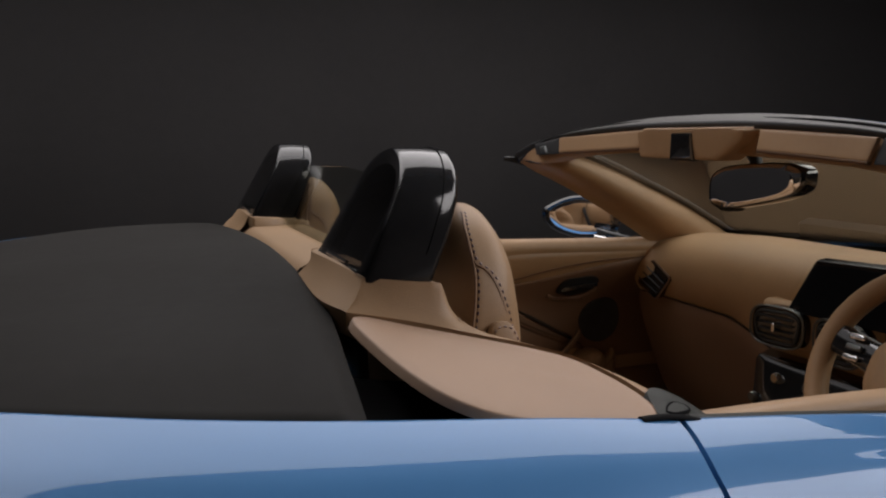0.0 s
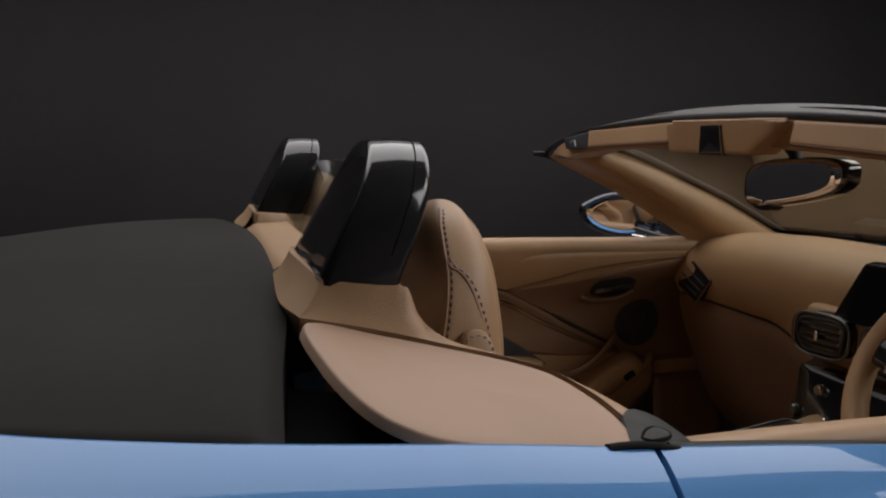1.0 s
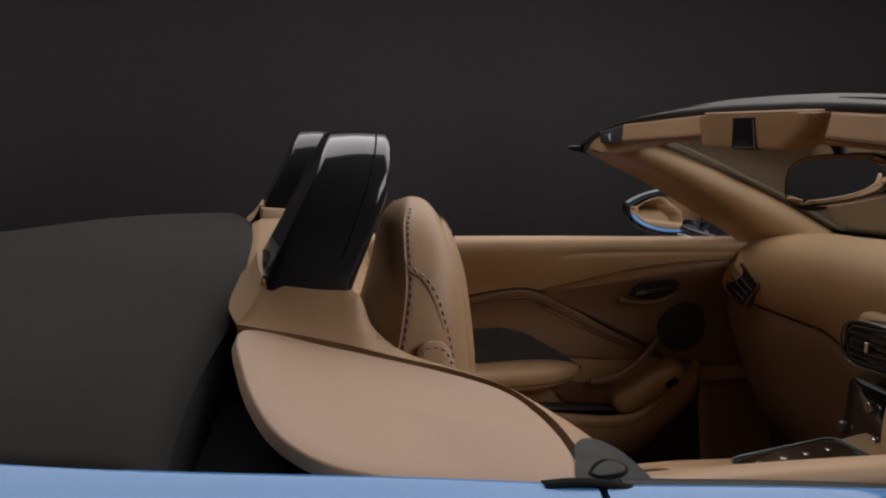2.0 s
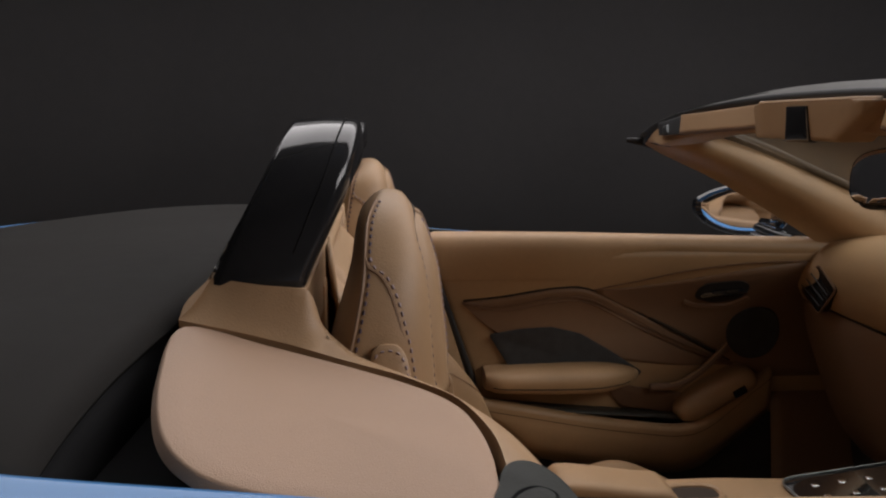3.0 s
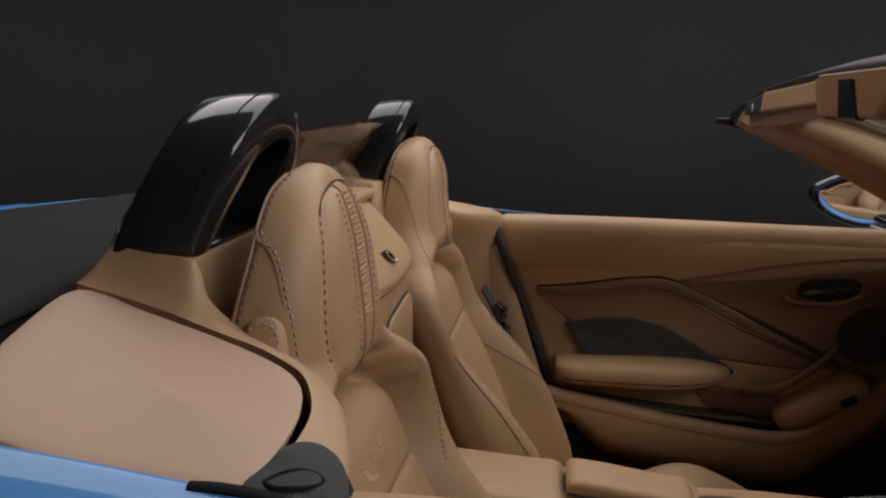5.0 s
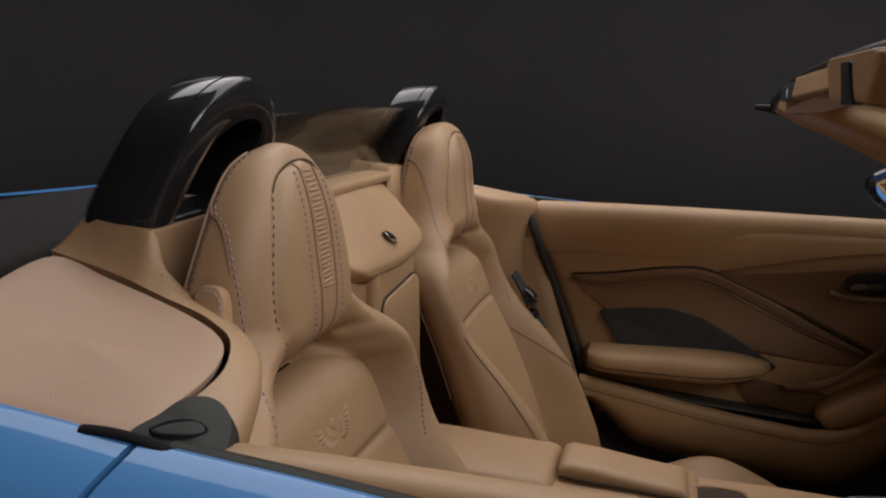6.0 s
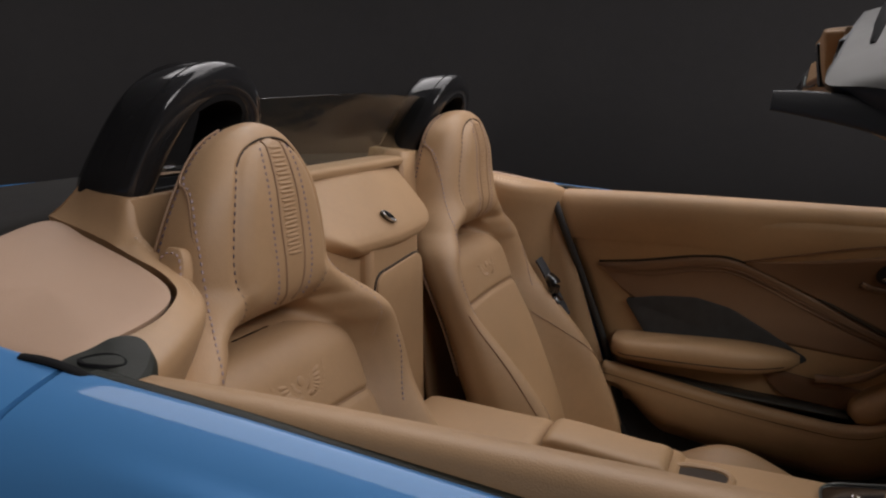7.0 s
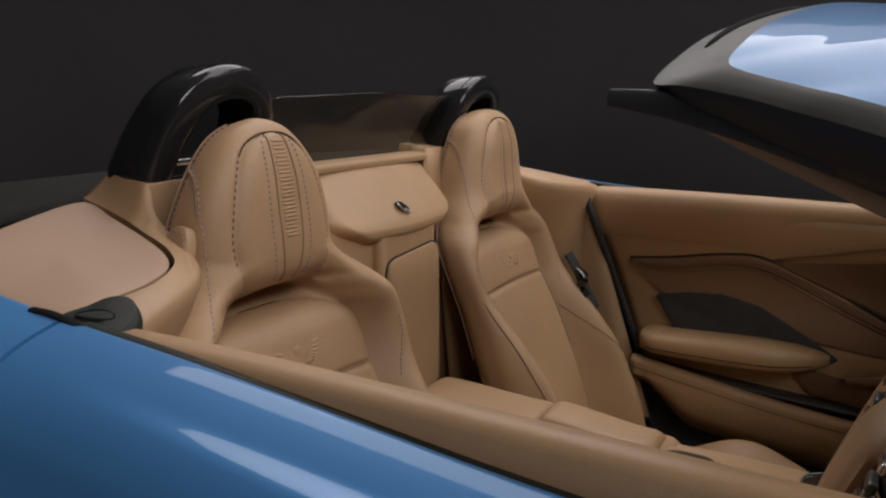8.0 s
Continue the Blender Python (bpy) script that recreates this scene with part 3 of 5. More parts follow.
def door(s):
    th = node("door", car, "light blue door with tan leather lining, closed")
    side = side_panel("door_skin", SHUT + 0.003, 1.30, s, "light blue painted outer door skin", 46)
    side.parent = th
    # weather seal along the top
    xs = [0.16 + 1.1 * i / 30 for i in range(31)]
    path = [skin(x, 0, s) + Vector((0, -0.009 * s, -0.004)) for x in xs]
    part("window_seal", sweep(path, oval(0.009, 0.004, 10), caps=True), SEAL, th, "dark green-grey rubber window seal")
    # padded top roll
    roll = [(0.020, -0.030), (0.0195, -0.010), (0.014, -0.002), (0.004, 0.0), (-0.010, -0.001), (-0.022, -0.007), (-0.029, -0.018), (-0.032, -0.034), (-0.029, -0.060), (-0.022, -0.085), (-0.010, -0.11), (0.02, -0.11)]
    rings = []
    for i in range(41):
        x = 0.176 + 1.11 * (i / 40) ** 1.15
        k = min(1.0, 0.75 + 0.25 * smooth01((x - 0.176) / 0.015))
        yc = 0.680 + 0.012 * smooth01((x - 0.2) / 0.6)
        tuck = 0.034 * smooth01((x - 0.52) / 0.3)
        rings.append([Vector((x, s * (yc + a * k + (tuck * smooth01((-b - 0.03) / 0.045) if a < 0.015 else 0.0)), door_top(x) + (b if b < -0.05 else b * k - 0.004 * (1 - k) * 4))) for a, b in roll])
    part("door_top_roll", loft(rings), LEATHER, th, "padded tan leather door top", sharp=60)
    # inner panel
    bm = sheet(lambda u, v: on_door(0.168 + 0.16 * v * (1 - u) + u * 1.12, 0.985 - 0.44 * v, 0.0, s), 40, 24)
    part("door_panel", bm, LEATHER, th, "tan leather door lining", solid=0.012)
    bm = sheet(lambda u, v: on_door(0.28 + 1.10 * u, 0.565 - 0.25 * v, -0.02 + 0.03 * v, s), 20, 8)
    part("door_carpet", bm, CARPET, th, "black carpet at the foot of the door", solid=0.006)
    # brown quilted insert with its raised border
    hi = spline([(0.255, 0, 0.868), (0.33, 0, 0.876), (0.48, 0, 0.897), (0.565, 0, 0.891), (0.70, 0, 0.822), (0.84, 0, 0.747), (0.965, 0, 0.680)], 48)
    lo = spline([(0.262, 0, 0.858), (0.33, 0, 0.79), (0.42, 0, 0.735), (0.54, 0, 0.715), (0.68, 0, 0.69), (0.82, 0, 0.672), (0.955, 0, 0.672)], 48)

    def quilt(u, v):
        a, b = hi[int(round(u * 48))], lo[int(round(u * 48))]
        p = a.lerp(b, v)
        d = (a - p).length
        return on_door(p.x, p.z, 0.002 + 0.010 * smooth01(d / 0.012) * smooth01((1 - v) / 0.1) - 0.003 * math.exp(-(((d - 0.031) / 0.004) ** 2)), s)

    part("door_insert", sheet(quilt, 48, 40), LEATHER_BROWN, th, "brown leather door insert with stitched borders", sharp=60)
    for k, off in ((0, 0.0), (1, 0.026), (2, 0.036)):
        line = spline([on_door(x, z - off * f, 0.0125 if off else 0.004, s) for x, z, f in ((0.262, 0.868, 0.2), (0.36, 0.878, 1), (0.48, 0.896, 1), (0.565, 0.889, 1), (0.70, 0.82, 1.1), (0.95, 0.685, 0.4))], 50)
        part("insert_piping", tube(line, 0.0042 if k == 0 else 0.0018, 6), LEATHER_DARK if k else SEAM, th)
    # no hollow here: a dark plate carries the shade of the recess
    door_plate("door_recess", [(0.322, 0.786), (0.40, 0.797), (0.475, 0.798), (0.548, 0.777), (0.63, 0.727), (0.715, 0.668), (0.66, 0.64), (0.40, 0.66), (0.366, 0.715)], 0.0165, 0.006, CARPET, th, s, "dark plate for the shaded recess above the armrest", 0.012, 0.001)
    # armrest
    rings, edge = [], []
    for i in range(25):
        t = i / 24
        x = 0.308 + 0.388 * t
        blunt = max(0.0, 1 - max(0.0, (t - 0.62) / 0.385) ** 2) ** 0.7
        w = 0.088 * (0.30 + 0.70 * blunt) * (0.8 + 0.2 * smooth01(t / 0.08))
        h = (0.026 + 0.006 * smooth01(t / 0.6)) * (0.22 + 0.78 * blunt) * (0.80 + 0.20 * smooth01(t / 0.06))
        zc = 0.690 - 0.020 * t
        yc = door_in(x, zc) - w * 0.5
        rings.append([Vector((x, s * (yc - a * w * 0.62), zc + b * h)) for a, b in oval(1, 1, 20, 3.0)])
        edge.append(Vector((x, s * (yc - w * 0.62 + 0.002), zc - 0.35 * h)))
    part("armrest", loft(rings), LEATHER, th, "padded tan leather armrest", sharp=60)
    part("armrest_seam", tube(edge[1:-2], 0.0018, 6), SEAM, th)
    # map pocket with its rail
    rail = [(0.290, 0.645), (0.40, 0.622), (0.56, 0.583), (0.70, 0.553), (0.80, 0.538), (0.87, 0.548), (0.95, 0.590), (1.05, 0.66)]
    path = spline([on_door(x, z, 0.070 - 0.05 * smooth01((x - 0.8) / 0.25), s) for x, z in rail], 60)
    rings = []
    for i, p in enumerate(path):
        drop = 0.05 + 0.07 * smooth01((p.x - 0.31) / 0.12)
        prof = [(-0.030, -0.002), (-0.012, 0.004), (0.0, 0.005), (0.008, 0.0), (0.011, -0.008), (0.009, -0.018), (0.012, -0.03), (0.010, -0.6 * drop), (-0.015, -drop)]
        rings.append([p + Vector((0, -s * a, b)) for a, b in prof])
    part("map_pocket", loft(rings, False, False), LEATHER, th, "tan leather map pocket with piped rail", sharp=60, solid=0.004)
    part("pocket_piping", tube([p + Vector((0, -s * 0.0095, -0.017)) for p in path], 0.002, 6), SEAM, th)
    # pocket floor, shiny at its rear
    bm = sheet(lambda u, v: on_door(0.30 + 0.5 * u, 0.632 - 0.075 * u, 0.0 + 0.06 * v, s), 10, 2)
    part("pocket_floor", bm, TRIM, th, "grey metal plate in the door pocket", solid=0.003)
    bm = sheet(lambda u, v: on_door(1.06 + 0.40 * u, 0.60 - 0.30 * v, 0.01 + 0.05 * v, s), 12, 10)
    part("kick_panel", bm, LEATHER_BROWN, th, "brown leather panel at the front foot of the door", solid=0.004)
    # pull handle
    path = spline([on_door(x, z, l, s) for x, z, l in ((0.73, 0.632, 0.03), (0.80, 0.640, 0.045), (0.86, 0.672, 0.045), (0.915, 0.713, 0.030), (0.935, 0.722, 0.012))], 24)
    part("pull_handle", sweep(path, oval(0.008, 0.010, 10), (0, 0, 1)), LEATHER_BROWN, th, "brown leather pull handle")
    # lighter tan strip painted in for the light along the handle's upper edge
    part("handle_lit_edge", tube([p + Vector((0, -s * 0.004, 0.009)) for p in path[4:]], 0.0022, 6), LEATHER, th)
    # dark plate in place of the shaded hollow behind the handle
    door_plate("pull_recess", [(0.60, 0.655), (0.74, 0.622), (0.86, 0.60), (0.80, 0.555), (0.66, 0.585)], 0.014, 0.004, LEATHER_DARK, th, s, "", 0.012, 0.002)
    # switch pod
    axis = spline([Vector((x, 0, z)) for x, z in ((0.800, 0.556), (0.85, 0.580), (0.91, 0.612), (0.965, 0.640), (1.005, 0.655))], 24)
    rings = []
    for i, p in enumerate(axis):
        t = i / 24
        round_end = max(0.0, 1 - abs(2 * t - 1) ** 4) ** 0.5 + 0.02
        wide, deep = 0.036 * round_end, 0.050 * round_end ** 0.6
        rings.append([Vector((p.x - 0.45 * b * wide, s * (door_in(p.x, p.z) - 0.022 - deep * a), p.z + 0.9 * b * wide)) for a, b in oval(1, 1, 22, 2.6)])
    part("switch_pod", loft(rings), LEATHER, th, "rounded tan leather switch pod", sharp=60)
    sw = [on_door(x, z, 0.074, s) for x, z in ((0.930, 0.622), (0.962, 0.640), (0.973, 0.622), (0.941, 0.604))]
    part("window_switch", slab(rounded(sw, 0.006), (0, s * 0.012, 0), 0.003), GLOSS_BLACK, th, "gloss black window switch")
    # loudspeaker
    c = (1.003, 0.758)
    bm = loft([[on_door(c[0] + r * math.cos(a), c[1] + r * math.sin(a), l, s) for a in [2 * math.pi * i / 40 for i in range(40)]] for r, l in ((0.070, 0.0), (0.069, 0.014), (0.066, 0.017), (0.062, 0.015), (0.03, 0.016), (0.002, 0.017))])
    part("loudspeaker", bm, CARPET, th, "round black loudspeaker grille")
    # door opener
    # raised plate; the shade inside the opener's hollow is put into its colour
    door_plate("opener_recess", [(0.822, 0.858), (0.830, 0.900), (0.925, 0.908), (0.957, 0.890), (0.945, 0.852), (0.88, 0.840)], 0.017, 0.012, RUBBER, th, s, "dark plate for the shaded opener recess", 0.024, 0.003)
    path = spline([on_door(x, z, l, s) for x, z, l in ((0.84, 0.866, 0.015), (0.87, 0.873, 0.026), (0.92, 0.878, 0.026), (0.948, 0.877, 0.015))], 14)
    part("opener_lever", sweep(path, oval(0.005, 0.008, 8)), GLOSS_BLACK, th, "dark opener lever")
    path = spline([on_door(x, z, 0.006, s) for x, z in ((0.80, 0.852), (0.84, 0.838), (0.92, 0.836), (0.965, 0.860))], 20)
    part("opener_rim", tube(path, 0.009, 8), LEATHER_BROWN, th)
    # brown lower lining round the opener and the loudspeaker
    def lower(u, v):
        x = 0.575 + 0.70 * u
        top = 0.889 + 0.068 * smooth01(u * 1.25)
        low = max(0.64, 0.884 - (x - 0.575) * 0.53)
        return on_door(x, top + (low - top) * v, 0.0095, s)

    part("lower_lining", sheet(lower, 30, 14), LEATHER_BROWN, th, "brown leather door lining", solid=0.002)
    # seam lines over the upper lining
    line = spline([on_door(x, z, 0.0105, s) for x, z in ((0.57, 0.889), (0.68, 0.912), (0.80, 0.938), (0.95, 0.954), (1.12, 0.957), (1.25, 0.957))], 30)
    part("lining_seam", tube(line, 0.0018, 6), LEATHER_DARK, th)


for s in (-1, 1):
    door(s)


# ---------------------------------------------------------------- rear quarter linings, seals, belts
def quarter(s):
    rings = []
    for i in range(21):
        t = i / 20
        x = -0.02 + 0.178 * t
        y = 0.60 + 0.068 * smooth01(t * 1.1)
        z = 1.062 - 0.036 * t
        rings.append([Vector((x, s * (y + a), z + b)) for a, b in ((0.045, -0.02), (0.04, -0.004), (0.02, 0.0), (0.0, -0.003), (-0.018, -0.012), (-0.026, -0.03), (-0.022, -0.036), (-0.018, -0.04), (-0.016, -0.20), (-0.03, -0.45), (0.03, -0.45))])
    if s > 0:
        part("quarter_lining", loft(rings), LEATHER, car, "tan leather lining behind the door", sharp=50)
        part("quarter_seam", tube([r[5] + Vector((0, -0.0015, -0.001)) for r in rings], 0.003, 6), SEAM, car)
    bm = sheet(lambda u, v: (-0.04 + (0.200 + 0.170 * v) * u, s * (0.632 + 0.03 * u - 0.02 * v * (1 - u)), 1.032 - 0.535 * v), 8, 14)
    part("quarter_panel_lining", bm, LEATHER, car, "", solid=0.01)
    path = spline([(0.164, s * 0.672, 1.035), (0.167, s * 0.648, 1.020), (0.171, s * 0.641, 1.0), (0.185, s * 0.643, 0.96), (0.206, s * 0.655, 0.90), (0.234, s * 0.667, 0.82), (0.288, s * 0.679, 0.66), (0.31, s * 0.69, 0.52), (0.36, s * 0.69, 0.40)], 40)
    part("door_seal", sweep(path, oval(0.0085, 0.007, 10), (0, s, 0)), RUBBER, car, "black rubber door seal")
    # corner seal with its socket
    if s < 0:
        top = [(0.122, -0.702, 1.041), (0.130, -0.676, 1.046), (0.137, -0.656, 1.0515), (0.149, -0.645, 1.0525), (0.164, -0.643, 1.0495), (0.179, -0.651, 1.043), (0.190, -0.668, 1.035), (0.196, -0.690, 1.028), (0.194, -0.706, 1.025), (0.170, -0.7085, 1.030), (0.142, -0.7085, 1.036)]
        ol = []
        for i in range(len(top)):
            seg = spline([top[i - 1], top[i], top[(i + 1) % len(top)], top[(i + 2) % len(top)]], 15)
            ol += seg[5:10]
        part("corner_seal", slab(ol, (0, 0, -0.04), 0.011, 0.0035, 6), SEAL, car, "dark green-grey rubber corner seal with a socket", sharp=60)
        rim = spline([(0.138, -0.692, 1.0460), (0.147, -0.681, 1.0482), (0.159, -0.674, 1.0475), (0.170, -0.674, 1.0442), (0.174, -0.680, 1.0420), (0.167, -0.690, 1.0430), (0.154, -0.696, 1.0445), (0.144, -0.697, 1.0452), (0.138, -0.692, 1.0460)], 40)
        # the seal has no hole; a black plate gives the socket its shade
        part("socket", slab([p - Vector((0, 0, 0.0022)) for p in rim[:-1]], (0, 0, -0.004), 0.0015, -0.003), WELL, car, "black plate for the shaded socket in the corner seal")
        path = spline([(0.100, -0.7085, 1.045), (0.12, -0.7075, 1.0445), (0.145, -0.707, 1.041), (0.17, -0.7075, 1.034)], 14)
        part("corner_seal_base", sweep(path, oval(0.005, 0.003, 12)), WELL, car, "black plate beside the corner seal")


for s in (-1, 1):
    quarter(s)


def belt_guide():
    path = spline([(0.150, 0.580, 0.885), (0.165, 0.582, 0.86), (0.19, 0.585, 0.81), (0.215, 0.59, 0.76)], 20)
    bm = sweep(path, [(-0.014, -0.002), (0.014, -0.002), (0.014, 0.002), (-0.014, 0.002)], (1, -0.3, 0.6))
    b = part("seat_belt", bm, CARPET, car, "black seat belt beside the seat")
    path = spline([(0.178, 0.565, 0.852), (0.195, 0.560, 0.838), (0.19, 0.562, 0.812), (0.205, 0.562, 0.795)], 12)
    part("belt_buckle", sweep(path, oval(0.014, 0.010, 8)), GLOSS_BLACK, b, "black plastic belt buckle")


belt_guide()

# ---------------------------------------------------------------- seats
NEAR = [(0.5, 0.222, 0.215, 0.345), (0.56, 0.236, 0.185, 0.33), (0.65, 0.238, 0.15, 0.298), (0.75, 0.234, 0.112, 0.262), (0.85, 0.229, 0.078, 0.215), (0.92, 0.231, 0.050, 0.1905), (0.95, 0.2285, 0.035, 0.182), (0.966, 0.220, 0.027, 0.175), (0.985, 0.197, 0.017, 0.162), (1.0, 0.175, 0.0105, 0.1485), (1.02, 0.148, 0.008, 0.132), (1.04, 0.1315, 0.0085, 0.124), (1.06, 0.128, 0.0125, 0.1225), (1.1, 0.1205, 0.0245, 0.1185), (1.14, 0.1045, 0.035, 0.1135), (1.17, 0.083, 0.0395, 0.1055), (1.19, 0.062, 0.045, 0.097), (1.202, 0.0405, 0.0545, 0.090), (1.2085, 0.018, 0.063, 0.083), (1.2105, 0.006, 0.067, 0.077)]
BACK = [(0.50, 0.222, 0.215, 0.345), (0.56, 0.236, 0.185, 0.330), (0.65, 0.236, 0.150, 0.298), (0.75, 0.228, 0.112, 0.262), (0.85, 0.211, 0.076, 0.212), (0.92, 0.205, 0.046, 0.186), (0.95, 0.200, 0.030, 0.173), (0.966, 0.193, 0.022, 0.165), (0.985, 0.177, 0.013, 0.152), (1.0, 0.163, 0.007, 0.142), (1.02, 0.151, 0.005, 0.132), (1.04, 0.138, 0.004, 0.125), (1.06, 0.130, 0.005, 0.120), (1.10, 0.122, 0.011, 0.116), (1.14, 0.111, 0.019, 0.114), (1.17, 0.100, 0.028, 0.107), (1.19, 0.082, 0.037, 0.099), (1.202, 0.059, 0.048, 0.090), (1.2085, 0.032, 0.057, 0.082), (1.2105, 0.008, 0.066, 0.076)]
# half width of the hollow between the straps, the slit's depth, the crown of the centre pad, the hollow's depth, the spread of the straps, the head pad's loop seam
HOLLOW = [(0.50, 0.140), (0.80, 0.150), (0.86, 0.157), (0.90, 0.157), (0.92, 0.153), (0.94, 0.141), (0.955, 0.120), (0.967, 0.102), (0.978, 0.086), (0.987, 0.070), (0.995, 0.050), (1.001, 0.02), (1.01, -0.05)]
BED = [(0.93, 0.095), (0.95, 0.080), (0.965, 0.056), (0.975, 0.038), (0.985, 0.034), (1.01, 0.03)]
CROWN = [(0.50, 0.290), (0.56, 0.272), (0.65, 0.242), (0.75, 0.202), (0.80, 0.180), (0.83, 0.164), (0.86, 0.148), (0.89, 0.137), (0.915, 0.127), (0.930, 0.121), (0.942, 0.113), (0.950, 0.105), (0.957, 0.095), (0.9615, 0.083), (0.964, 0.068)]
INNER = [(0.50, 0.276), (0.56, 0.262), (0.65, 0.234), (0.75, 0.194), (0.80, 0.170), (0.83, 0.153), (0.86, 0.136), (0.885, 0.126), (0.91, 0.118), (0.93, 0.111), (0.945, 0.103), (0.96, 0.094), (0.975, 0.088), (0.99, 0.090), (0.998, 0.099), (1.004, 0.107), (1.012, 0.1135), (1.022, 0.118), (1.04, 0.1215), (1.07, 0.122)]
SPREAD = [(0.50, 0.196), (0.80, 0.206), (0.86, 0.213), (0.92, 0.211), (0.94, 0.206), (0.955, 0.198), (0.97, 0.187), (0.985, 0.174), (1.0, 0.161), (1.02, 0.152), (1.07, 0.150)]
LOOP = [(0.985, 0.074), (1.002, 0.076), (1.015, 0.079), (1.031, 0.085), (1.05, 0.089), (1.07, 0.089), (1.09, 0.086), (1.113, 0.081), (1.14, 0.073), (1.166, 0.061), (1.179, 0.048), (1.187, 0.033), (1.192, 0.012), (1.194, -0.01)]


GUSSET = ((96, 1.158), (91, 1.150), (85.5, 1.140), (80, 1.124), (75, 1.103), (70.5, 1.082), (67, 1.056), (63, 1.028), (57, 1.003), (52, 0.98), (48, 0.95), (46, 0.92))


def section(z, tab):
    """Half width, middle, reach forward and backward, and fullness of the shell at height z; the head is widest towards its rear."""
    w, xb, xf = table(tab, z)
    head = smooth01((z - 1.0) / 0.06)
    mid = xb + (0.5 - 0.2 * head) * (xf - xb)
    return w, mid, xf - mid, mid - xb, 2.5 + 0.5 * head


def back_front(u, z, tab):
    """x of the front of the backrest at u (-1 to 1 across) and height z."""
    w, mid, ahead, behind, pw = section(z, tab)
    y = abs(u) * w
    e = max(0.0, 1 - abs(u) ** pw) ** (1 / pw)
    x = mid + ahead * e
    # raised bolsters
    ridge = 0.172 + 0.012 * smooth01((0.85 - z) / 0.25)
    x += 0.056 * smooth01((0.885 - z) / 0.22) * math.exp(-(((y - ridge) / 0.042) ** 2))
    # one smooth fall from the straps to the hollow and to the foot of the head pad
    hw = table(HOLLOW, z)[0] * (1.0 if tab is NEAR else 0.93)
    if z < 1.07:
        high = smooth01((z - 0.945) / 0.05)
        inner = hw + (0.072 - hw) * smooth01((z - 0.965) / 0.03)
        t = min(1.0, max(0.0, (table(SPREAD, z)[0] - y) / (table(SPREAD, z)[0] - inner)))
        k = t**1.5 + (smooth01(t) - t**1.5) * high
        x += (min(x, table(INNER, z)[0]) - x) * k
    # the bed under the centre pad, and the slit under the head pad
    x -= 0.02 * smooth01((hw - y) / 0.012) * smooth01((0.95 - z) / 0.02)
    if 0.94 < z < 1.001:
        k = smooth01((hw + 0.016 - y) / 0.03) * smooth01((1.001 - z) / 0.006) * smooth01((0.125 - y) / 0.06)
        x += (min(x, table(BED, z)[0]) - x) * k
    # a groove round the head pad, and the pad's swell
    if z > 0.99:
        (lp,) = table(LOOP, z)
        x -= 0.0036 * math.exp(-(((y - lp) / 0.0042) ** 2)) * smooth01((z - 0.992) / 0.01)
        x += 0.0045 * smooth01((lp - y) / 0.022) * smooth01((z - 1.004) / 0.02)
    return max(x, mid - behind + 0.01 * e)


